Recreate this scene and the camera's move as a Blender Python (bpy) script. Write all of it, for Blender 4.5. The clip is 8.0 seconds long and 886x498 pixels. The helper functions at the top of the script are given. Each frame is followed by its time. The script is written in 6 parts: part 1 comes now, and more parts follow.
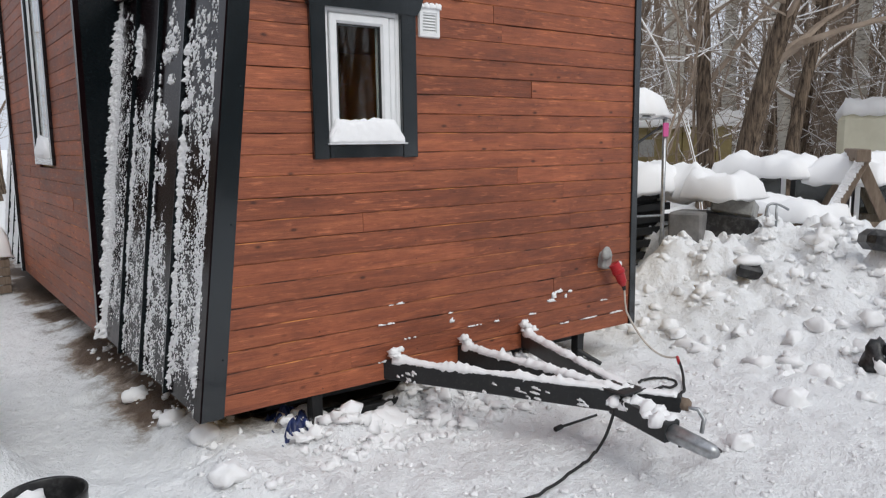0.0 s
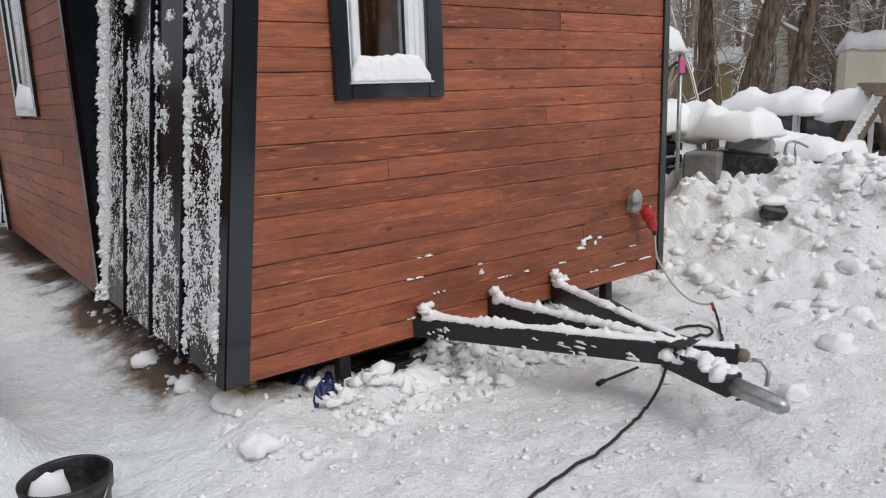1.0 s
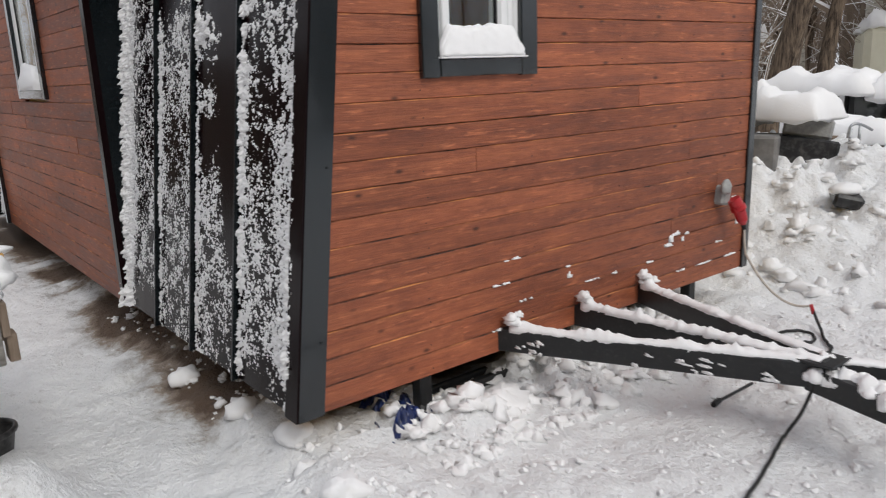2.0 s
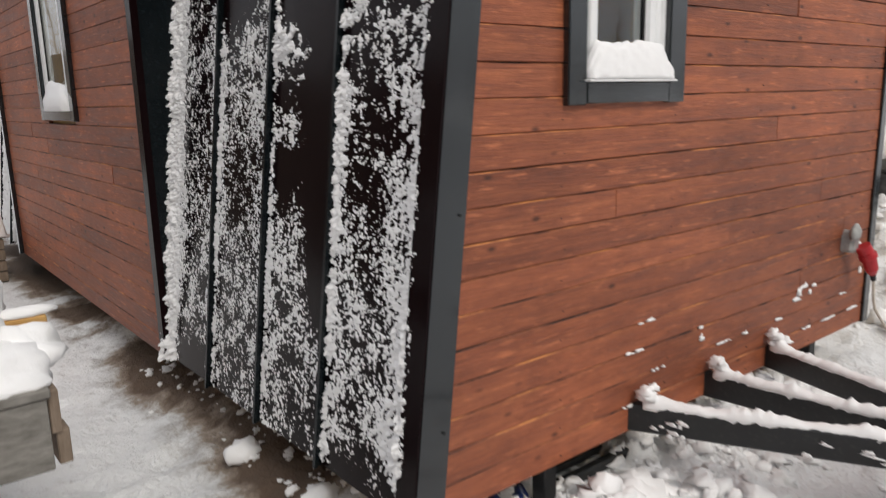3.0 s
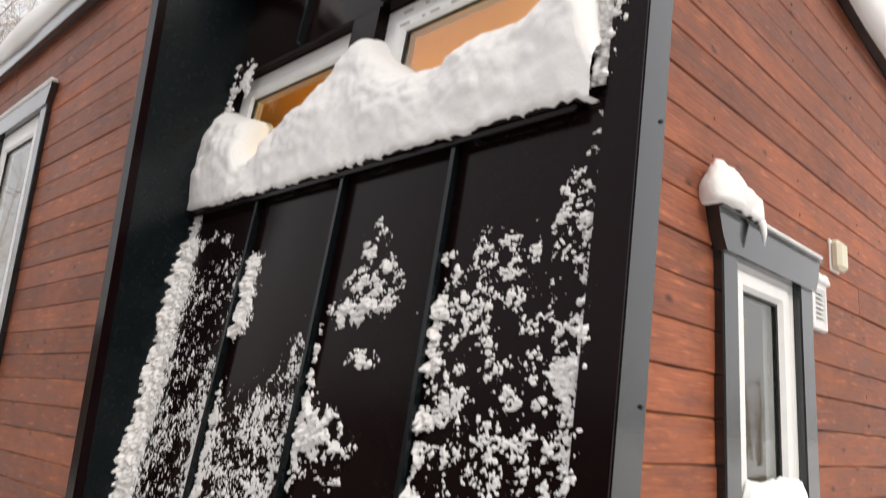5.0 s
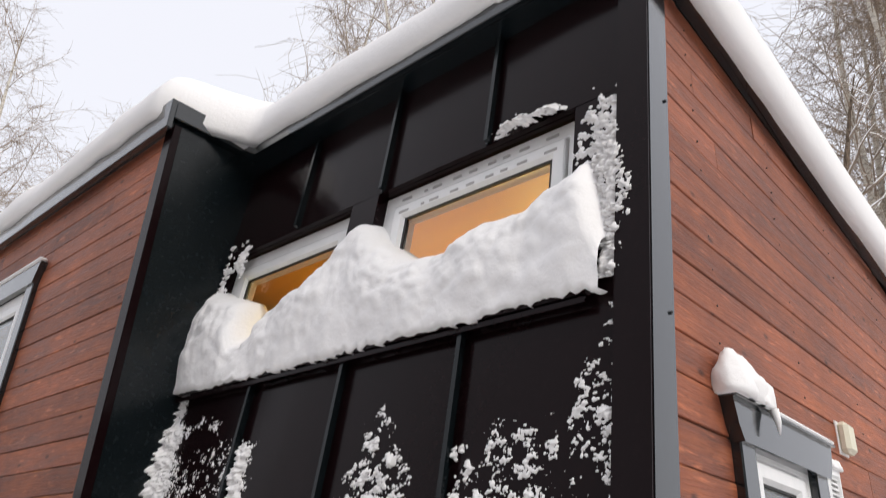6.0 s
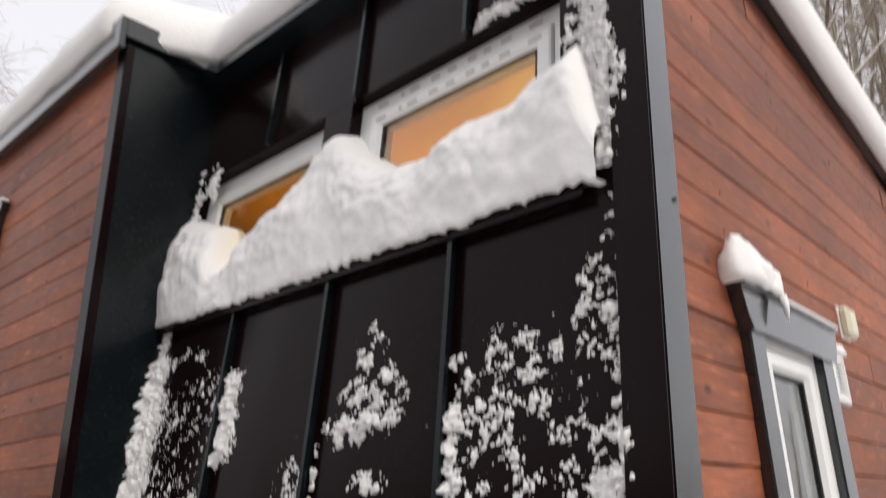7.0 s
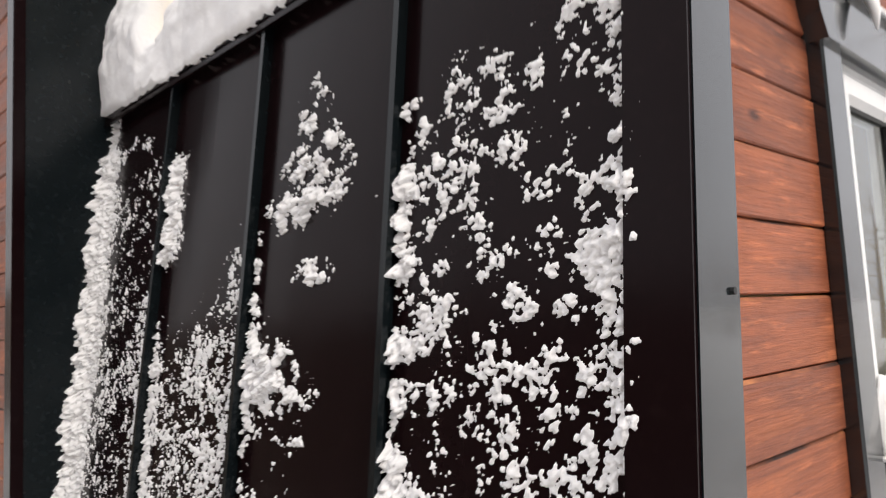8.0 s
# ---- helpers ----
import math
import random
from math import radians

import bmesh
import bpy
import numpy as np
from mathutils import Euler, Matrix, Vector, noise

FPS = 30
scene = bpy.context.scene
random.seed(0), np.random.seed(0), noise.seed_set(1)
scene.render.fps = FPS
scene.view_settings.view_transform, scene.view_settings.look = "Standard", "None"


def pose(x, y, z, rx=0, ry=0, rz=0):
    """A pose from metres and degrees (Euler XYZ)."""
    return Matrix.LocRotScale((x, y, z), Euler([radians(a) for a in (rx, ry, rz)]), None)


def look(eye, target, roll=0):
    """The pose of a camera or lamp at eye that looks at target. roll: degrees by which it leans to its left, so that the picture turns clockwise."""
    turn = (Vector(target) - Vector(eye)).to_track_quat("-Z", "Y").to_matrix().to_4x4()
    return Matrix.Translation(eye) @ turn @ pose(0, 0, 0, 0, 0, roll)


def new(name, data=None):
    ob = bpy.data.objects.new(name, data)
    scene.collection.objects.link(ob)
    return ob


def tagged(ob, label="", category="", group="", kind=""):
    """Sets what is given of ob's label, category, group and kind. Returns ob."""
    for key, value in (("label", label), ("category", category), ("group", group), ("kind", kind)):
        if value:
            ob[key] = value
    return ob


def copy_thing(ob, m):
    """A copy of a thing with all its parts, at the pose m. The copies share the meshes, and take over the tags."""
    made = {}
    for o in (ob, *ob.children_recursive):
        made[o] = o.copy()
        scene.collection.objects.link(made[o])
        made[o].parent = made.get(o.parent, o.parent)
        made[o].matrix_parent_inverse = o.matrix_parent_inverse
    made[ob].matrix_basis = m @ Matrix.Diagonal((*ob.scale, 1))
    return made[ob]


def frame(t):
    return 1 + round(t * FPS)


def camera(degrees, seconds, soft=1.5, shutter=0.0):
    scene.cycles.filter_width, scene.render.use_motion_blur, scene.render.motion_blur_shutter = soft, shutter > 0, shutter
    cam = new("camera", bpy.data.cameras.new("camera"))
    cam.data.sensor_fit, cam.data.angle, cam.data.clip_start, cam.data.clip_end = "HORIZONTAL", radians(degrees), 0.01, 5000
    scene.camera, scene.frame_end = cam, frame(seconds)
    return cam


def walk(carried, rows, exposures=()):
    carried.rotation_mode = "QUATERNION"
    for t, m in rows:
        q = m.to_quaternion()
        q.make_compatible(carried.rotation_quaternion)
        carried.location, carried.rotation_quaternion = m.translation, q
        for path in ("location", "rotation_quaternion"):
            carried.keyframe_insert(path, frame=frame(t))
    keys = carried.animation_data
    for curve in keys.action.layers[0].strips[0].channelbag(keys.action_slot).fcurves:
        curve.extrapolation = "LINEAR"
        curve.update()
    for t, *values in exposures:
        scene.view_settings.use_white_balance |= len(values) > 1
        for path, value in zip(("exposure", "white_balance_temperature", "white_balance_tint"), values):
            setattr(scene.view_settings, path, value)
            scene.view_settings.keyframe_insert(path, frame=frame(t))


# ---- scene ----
cam = camera(62.0, 8.0, soft=1.1, shutter=0.4)
PATH = [
    (0, (0.881, 0.208, 1.448), (2.056, 1.802, 1.17), -0.8),
    (0.5, (0.841, 0.33, 1.447), (2.028, 1.9, 1.091), -1.4),
    (1, (0.851, 0.561, 1.415), (2.045, 2.11, 0.997), -2.0),
    (2.5, (0.794, 1.574, 1.408), (2.015, 3.089, 0.943), -1.9),
    (3, (0.793, 1.907, 1.421), (2.024, 3.431, 1.02), -1.3),
    (3.5, (0.746, 2.186, 1.464), (2.013, 3.709, 1.193), -0.3),
    (4, (0.832, 2.412, 1.543), (2.173, 3.895, 1.479), 1.2),
    (4.5, (0.9, 2.562, 1.63), (2.275, 4.0, 1.832), 3.0),
    (5, (0.845, 2.678, 1.674), (2.225, 4.056, 2.119), 4.1),
    (6.5, (0.784, 2.768, 1.746), (2.065, 3.983, 2.685), 2.8),
    (7, (0.867, 2.838, 1.736), (2.269, 4.095, 2.412), -1.2),
    (7.5, (1.068, 2.915, 1.68), (2.49, 4.282, 2.008), -3.6),
    (8, (1.306, 3.02, 1.7), (2.684, 4.456, 1.899), -2.9),
]
walk(cam, [(t, look(eye, target, roll)) for t, eye, target, roll in PATH],
     [(0, 0.26, 6250, 7), (1, 0.22, 6300, 7), (2.5, 0.26, 6600, 8), (3, 0.32, 6750, 8), (3.5, 0.48, 6950, 9), (4, 0.58, 7000, 9), (4.5, 0.72, 7100, 9), (5, 0.78, 7100, 9), (6.5, 0.55, 6550, 10), (7, 0.6, 6900, 10), (7.5, 0.7, 6950, 10), (8, 0.88, 6950, 10)])

# ---- world, sun, exposure ----
world = bpy.data.worlds.new("world")
scene.world = world
world.use_nodes = True
wn, wl = world.node_tree.nodes, world.node_tree.links
sky = wn.new("ShaderNodeTexSky")
sky.sky_type = "NISHITA"
sky.sun_disc = False
sky.sun_elevation = radians(45)
sky.sun_rotation = radians(183)
sky.dust_density = 6.0
sky.ozone_density = 1.0
cloud = wn.new("ShaderNodeMix")
cloud.data_type = "RGBA"
cloud.inputs[0].default_value = 0.86
cloud.inputs[7].default_value = (7.35, 7.5, 8.25, 1)
wl.new(sky.outputs[0], cloud.inputs[6])
back = wn["Background"]
back.inputs[1].default_value = 0.09
wl.new(cloud.outputs[2], back.inputs[0])

sun = new("sun", bpy.data.lights.new("sun", "SUN"))
sun.data.energy = 1.05
sun.data.angle = radians(30)
sun.data.color = (1.0, 0.97, 0.93)
sun.matrix_world = look((-0.4, -7.0, 7.1), (0, 0, 0))

indoor = new("indoor_lamp", bpy.data.lights.new("indoor_lamp", "POINT"))
indoor.data.energy = 33
indoor.data.shadow_soft_size = 0.15
indoor.data.color = (1.0, 0.79, 0.24)
indoor.location = (4.0, 4.9, 2.62)


# ---- materials ----
def material(name, color, rough=0.6, metal=0.0, spec=0.5):
    m = bpy.data.materials.new(name)
    m.use_nodes = True
    b = m.node_tree.nodes["Principled BSDF"]
    b.inputs["Base Color"].default_value = (*color, 1)
    b.inputs["Roughness"].default_value = rough
    b.inputs["Metallic"].default_value = metal
    b.inputs["Specular IOR Level"].default_value = spec
    return m


def nd(m, kind, **values):
    n = m.node_tree.nodes.new("ShaderNode" + kind)
    for key, value in values.items():
        n.inputs[key.replace("_", " ")].default_value = value
    return n


def ln(m, a, b):
    m.node_tree.links.new(a, b)


def bsdf(m):
    return m.node_tree.nodes["Principled BSDF"]


def ramp(m, stops):
    r = m.node_tree.nodes.new("ShaderNodeValToRGB")
    el = r.color_ramp.elements
    while len(el) < len(stops):
        el.new(0.5)
    for e, (p, c) in zip(el, stops):
        e.position, e.color = p, (*c, 1)
    return r


def coords(m, scale=(1, 1, 1), which="Object"):
    c = m.node_tree.nodes.new("ShaderNodeTexCoord")
    mp = m.node_tree.nodes.new("ShaderNodeMapping")
    mp.inputs["Scale"].default_value = scale
    ln(m, c.outputs[which], mp.inputs["Vector"])
    return mp.outputs[0]


def bump(m, height, strength=0.3, distance=0.01):
    b = nd(m, "Bump", Strength=strength, Distance=distance)
    ln(m, height, b.inputs["Height"])
    ln(m, b.outputs[0], bsdf(m).inputs["Normal"])
    return b


def mixed(m, fac, a, b, mode="MIX"):
    n = m.node_tree.nodes.new("ShaderNodeMix")
    n.data_type, n.blend_type = "RGBA", mode
    for socket, value in ((n.inputs[0], fac), (n.inputs[6], a), (n.inputs[7], b)):
        if hasattr(value, "links"):
            ln(m, value, socket)
        elif isinstance(value, (int, float)):
            socket.default_value = value
        else:
            socket.default_value = (*value, 1)
    return n.outputs[2]


def stained_wood(name, along, dark, mid, light):
    m = material(name, mid, 0.5, 0, 0.46)
    sc = [24, 24, 24]
    sc[along] = 2.0
    fine = [150, 150, 150]
    fine[along] = 9.0
    info = m.node_tree.nodes.new("ShaderNodeObjectInfo")
    shift = m.node_tree.nodes.new("ShaderNodeVectorMath")
    shift.operation = "MULTIPLY_ADD"
    c = m.node_tree.nodes.new("ShaderNodeTexCoord")
    comb = m.node_tree.nodes.new("ShaderNodeCombineXYZ")
    for k in range(3):
        ln(m, info.outputs["Random"], comb.inputs[k])
    ln(m, comb.outputs[0], shift.inputs[0])
    shift.inputs[1].default_value = (37, 37, 37)
    ln(m, c.outputs["Object"], shift.inputs[2])

    def mapped(s):
        mp = m.node_tree.nodes.new("ShaderNodeMapping")
        mp.inputs["Scale"].default_value = s
        ln(m, shift.outputs[0], mp.inputs["Vector"])
        return mp.outputs[0]
    n1 = nd(m, "TexNoise", Scale=1.0, Detail=8, Roughness=0.66, Distortion=0.5)
    ln(m, mapped(sc), n1.inputs["Vector"])
    n2 = nd(m, "TexNoise", Scale=1.0, Detail=4, Roughness=0.6)
    ln(m, mapped(fine), n2.inputs["Vector"])
    r = ramp(m, [(0.2, dark), (0.5, mid), (0.86, light)])
    ln(m, n1.outputs[0], r.inputs[0])
    g = ramp(m, [(0.3, (0.76, 0.75, 0.76)), (0.62, (1.1, 1.1, 1.1))])
    ln(m, n2.outputs[0], g.inputs[0])
    col = mixed(m, 0.8, r.outputs[0], g.outputs[0], "MULTIPLY")
    # knots
    ks = [12, 12, 12]
    ks[along] = 5.5
    v = nd(m, "TexVoronoi", Scale=1.0, Randomness=1.0)
    ln(m, mapped(ks), v.inputs["Vector"])
    k = ramp(m, [(0.05, (0.85, 0.85, 0.85)), (0.1, (0.3, 0.3, 0.3)), (0.14, (0, 0, 0))])
    ln(m, v.outputs["Distance"], k.inputs[0])
    col = mixed(m, k.outputs[0], col, [d * 0.35 for d in dark])
    # board to board tone
    tone = ramp(m, [(0, (0.76, 0.75, 0.76)), (0.5, (0.97, 0.97, 0.97)), (1, (1.14, 1.14, 1.13))])
    ln(m, info.outputs["Random"], tone.inputs[0])
    col = mixed(m, 1.0, col, tone.outputs[0], "MULTIPLY")
    # short pale flecks where the stain is thin
    fs = [75, 75, 75]
    fs[along] = 9
    fl = nd(m, "TexNoise", Scale=1.0, Detail=3, Roughness=0.6)
    ln(m, mapped(fs), fl.inputs["Vector"])
    fr = ramp(m, [(0.58, (0, 0, 0)), (0.74, (0.6, 0.6, 0.6))])
    ln(m, fl.outputs[0], fr.inputs[0])
    col = mixed(m, fr.outputs[0], col, [min(v * 1.5, 1) for v in light])
    # blotches of heavier stain
    bs = [14, 14, 14]
    bs[along] = 9
    bl = nd(m, "TexNoise", Scale=1.0, Detail=9, Roughness=0.74)
    ln(m, mapped(bs), bl.inputs["Vector"])
    blr = ramp(m, [(0.34, (0.72, 0.71, 0.73)), (0.5, (0.98, 0.98, 0.98)), (0.68, (1.12, 1.1, 1.06))])
    ln(m, bl.outputs[0], blr.inputs[0])
    col = mixed(m, 0.75, col, blr.outputs[0], "MULTIPLY")
    # broad weathering
    big = nd(m, "TexNoise", Scale=1.6, Detail=3)
    ln(m, c.outputs["Object"], big.inputs["Vector"])
    br = ramp(m, [(0.35, (0.75, 0.74, 0.76)), (0.65, (1.12, 1.1, 1.08))])
    ln(m, big.outputs[0], br.inputs[0])
    col = mixed(m, 0.9, col, br.outputs[0], "MULTIPLY")
    ln(m, col, bsdf(m).inputs["Base Color"])
    ro = ramp(m, [(0.3, (0.42, 0.42, 0.42)), (0.7, (0.62, 0.62, 0.62))])
    ln(m, n1.outputs[0], ro.inputs[0])
    ln(m, ro.outputs[0], bsdf(m).inputs["Roughness"])
    bump(m, n2.outputs[0], 0.6, 0.006)
    return m


def noisy(name, stops, scale, rough, bumpy=0.0, dist=0.01, metal=0.0, spec=0.5, stretch=(1, 1, 1), detail=6, second=None):
    m = material(name, stops[0][1], rough, metal, spec)
    n = nd(m, "TexNoise", Scale=scale, Detail=detail, Roughness=0.62)
    ln(m, coords(m, stretch), n.inputs["Vector"])
    r = ramp(m, stops)
    ln(m, n.outputs[0], r.inputs[0])
    col = r.outputs[0]
    if second:
        s2, stops2 = second
        n2 = nd(m, "TexNoise", Scale=s2, Detail=4)
        ln(m, coords(m), n2.inputs["Vector"])
        r2 = ramp(m, stops2)
        ln(m, n2.outputs[0], r2.inputs[0])
        col = mixed(m, 1.0, col, r2.outputs[0], "MULTIPLY")
    ln(m, col, bsdf(m).inputs["Base Color"])
    if bumpy:
        bump(m, n.outputs[0], bumpy, dist)
    return m


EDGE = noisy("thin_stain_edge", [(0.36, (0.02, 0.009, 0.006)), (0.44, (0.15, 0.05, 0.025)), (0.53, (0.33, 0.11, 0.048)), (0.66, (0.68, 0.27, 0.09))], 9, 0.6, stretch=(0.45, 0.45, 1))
WOOD_X = stained_wood("stained_pine_gable", 0, (0.165, 0.05, 0.028), (0.32, 0.096, 0.044), (0.5, 0.168, 0.073))
WOOD_Y = stained_wood("stained_pine_side", 1, (0.165, 0.05, 0.028), (0.32, 0.096, 0.044), (0.5, 0.168, 0.073))


def sheet_metal(name, color, rough, wear, spec=0.5):
    m = material(name, color, rough, 0.0, spec)
    n = nd(m, "TexNoise", Scale=2.2, Detail=4, Roughness=0.6)
    ln(m, coords(m, (1, 1, 0.5)), n.inputs["Vector"])
    r = ramp(m, [(0.35, (rough * 0.8,) * 3), (0.7, (rough * 1.35,) * 3)])
    ln(m, n.outputs[0], r.inputs[0])
    ln(m, r.outputs[0], bsdf(m).inputs["Roughness"])
    f = nd(m, "TexNoise", Scale=60, Detail=3)
    ln(m, coords(m), f.inputs["Vector"])
    rr = ramp(m, [(0.55, color), (0.8, wear)])
    ln(m, f.outputs[0], rr.inputs[0])
    ln(m, rr.outputs[0], bsdf(m).inputs["Base Color"])
    w = nd(m, "TexNoise", Scale=3.0, Detail=2)
    ln(m, coords(m), w.inputs["Vector"])
    bump(m, w.outputs[0], 0.12, 0.02)
    return m


BLACK = sheet_metal("black_sheet_metal", (0.0075, 0.0028, 0.0034), 0.17, (0.011, 0.005, 0.0055), 0.11)
TRIM = sheet_metal("anthracite_trim", (0.0062, 0.0105, 0.013), 0.15, (0.011, 0.017, 0.02), 0.5)
bsdf(TRIM).inputs["IOR"].default_value = 1.5
bsdf(TRIM).inputs["Coat Weight"].default_value = 0.7
bsdf(TRIM).inputs["Coat IOR"].default_value = 1.5
bsdf(TRIM).inputs["Coat Roughness"].default_value = 0.08
FLANK = sheet_metal("black_flank_sheet", (0.005, 0.008, 0.0095), 0.2, (0.009, 0.013, 0.015), 0.3)
STEEL = sheet_metal("black_painted_steel", (0.014, 0.015, 0.016), 0.5, (0.035, 0.033, 0.032))
GALV = noisy("galvanised_steel", [(0.35, (0.32, 0.33, 0.34)), (0.65, (0.5, 0.51, 0.52))], 25, 0.42, 0.1, 0.002, 0.85)
PVC = noisy("white_plastic", [(0.4, (0.83, 0.84, 0.84)), (0.6, (0.88, 0.88, 0.88))], 12, 0.32)
CREAM = noisy("cream_panel", [(0.35, (0.7, 0.67, 0.52)), (0.65, (0.78, 0.75, 0.6))], 3, 0.5)
OCHRE = noisy("ochre_panel", [(0.35, (0.22, 0.17, 0.07)), (0.65, (0.3, 0.24, 0.1))], 4, 0.6)
PLY = noisy("varnished_plywood", [(0.3, (0.48, 0.27, 0.04)), (0.7, (0.6, 0.37, 0.07))], 5, 0.45, 0.08, 0.003, stretch=(1, 0.15, 1))
RUBBER = noisy("black_rubber", [(0.4, (0.012, 0.012, 0.012)), (0.7, (0.03, 0.03, 0.03))], 40, 0.6, 0.2, 0.002)
PLASTIC = noisy("scuffed_black_plastic", [(0.45, (0.012, 0.012, 0.013)), (0.75, (0.09, 0.088, 0.085))], 18, 0.4, 0.15, 0.002)
RED = noisy("red_plastic", [(0.4, (0.42, 0.012, 0.02)), (0.7, (0.5, 0.03, 0.035))], 30, 0.35)
GREYP = noisy("grey_plastic", [(0.4, (0.3, 0.3, 0.29)), (0.7, (0.42, 0.42, 0.4))], 30, 0.5)
WIRE = noisy("pale_cable", [(0.4, (0.5, 0.44, 0.38)), (0.7, (0.6, 0.55, 0.48))], 30, 0.5)
PINK = material("pink_tape", (0.6, 0.09, 0.28), 0.5)
BLUE = noisy("blue_tarpaulin", [(0.35, (0.005, 0.012, 0.06)), (0.65, (0.012, 0.035, 0.17))], 14, 0.4, 0.4, 0.01)
INK = material("grey_print", (0.42, 0.41, 0.41), 0.6)
GREYWOOD = noisy("weathered_board", [(0.3, (0.13, 0.12, 0.105)), (0.7, (0.27, 0.255, 0.23))], 5, 0.8, 0.4, 0.004, stretch=(4, 1, 12))
RAWWOOD = noisy("raw_pine", [(0.3, (0.5, 0.27, 0.08)), (0.7, (0.66, 0.42, 0.16))], 6, 0.7, 0.2, 0.003, stretch=(1, 8, 8))
OLDWOOD = noisy("old_timber", [(0.3, (0.14, 0.1, 0.07)), (0.7, (0.26, 0.2, 0.15))], 8, 0.85, 0.5, 0.005, stretch=(5, 5, 1))
CONCRETE = noisy("rough_concrete", [(0.3, (0.15, 0.145, 0.14)), (0.7, (0.27, 0.26, 0.25))], 9, 0.9, 0.6, 0.01)
BARK = noisy("grey_brown_bark", [(0.36, (0.04, 0.026, 0.018)), (0.62, (0.27, 0.2, 0.14))], 30, 0.95, 1.0, 0.09, stretch=(1, 1, 0.12))
TWIG = noisy("bare_twigs", [(0.3, (0.2, 0.15, 0.11)), (0.7, (0.4, 0.32, 0.25))], 3, 0.9)


def birch_bark():
    m = material("birch_bark", (0.6, 0.58, 0.53), 0.8)
    n = nd(m, "TexNoise", Scale=5.0, Detail=5, Roughness=0.7)
    ln(m, coords(m, (1, 1, 5)), n.inputs["Vector"])
    r = ramp(m, [(0.34, (0.05, 0.04, 0.035)), (0.44, (0.55, 0.51, 0.44)), (0.7, (0.75, 0.72, 0.65))])
    ln(m, n.outputs[0], r.inputs[0])
    ln(m, r.outputs[0], bsdf(m).inputs["Base Color"])
    return m


BIRCH = birch_bark()


def snow_mat(name, tint=(0.86, 0.87, 0.88), grain=260, lumps=26, strength=0.45):
    m = material(name, tint, 0.62, 0, 0.25)
    b = bsdf(m)
    n1 = nd(m, "TexNoise", Scale=lumps, Detail=6, Roughness=0.6)
    ln(m, coords(m), n1.inputs["Vector"])
    n2 = nd(m, "TexNoise", Scale=grain, Detail=2)
    ln(m, coords(m), n2.inputs["Vector"])
    h = nd(m, "Math")
    h.operation = "MULTIPLY_ADD"
    ln(m, n2.outputs[0], h.inputs[0])
    h.inputs[1].default_value = 0.25
    ln(m, n1.outputs[0], h.inputs[2])
    bump(m, h.outputs[0], strength, 0.026)
    return m


SNOW = snow_mat("fresh_snow", (0.94, 0.935, 0.935), 330, 60, 0.16)


def ground_snow():
    m = snow_mat("trodden_snow", (0.88, 0.885, 0.895), 110, 34, 1.0)
    # trampled grey and soil-stained snow beside and under the house, its shade painted in too
    c = m.node_tree.nodes.new("ShaderNodeTexCoord")
    at = m.node_tree.nodes.new("ShaderNodeAttribute")
    at.attribute_name = "soil_shade"
    n = nd(m, "TexNoise", Scale=5.0, Detail=9, Roughness=0.76, Distortion=0.3)
    ln(m, c.outputs["Object"], n.inputs["Vector"])
    add = nd(m, "Math")
    add.operation = "ADD"
    ln(m, at.outputs["Fac"], add.inputs[0])
    ln(m, n.outputs[0], add.inputs[1])
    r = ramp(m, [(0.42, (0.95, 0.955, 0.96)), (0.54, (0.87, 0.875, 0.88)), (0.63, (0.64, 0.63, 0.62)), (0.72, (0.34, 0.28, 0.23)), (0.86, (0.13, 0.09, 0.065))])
    half = nd(m, "Math")
    half.operation = "MULTIPLY"
    half.inputs[1].default_value = 0.8
    ln(m, add.outputs[0], half.inputs[0])
    ln(m, half.outputs[0], r.inputs[0])
    spots = nd(m, "TexNoise", Scale=17, Detail=5, Roughness=0.75)
    ln(m, c.outputs["Object"], spots.inputs["Vector"])
    sr = ramp(m, [(0.58, (1, 1, 1)), (0.74, (0.66, 0.64, 0.62))])
    ln(m, spots.outputs[0], sr.inputs[0])
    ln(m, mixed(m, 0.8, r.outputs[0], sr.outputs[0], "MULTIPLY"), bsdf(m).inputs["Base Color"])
    return m


GROUND = ground_snow()


def glass_mat():
    m = material("window_glass", (0.9, 0.95, 0.93), 0.02)
    b = bsdf(m)
    b.inputs["Transmission Weight"].default_value = 1.0
    b.inputs["IOR"].default_value = 1.5
    return m


GLASS = glass_mat()


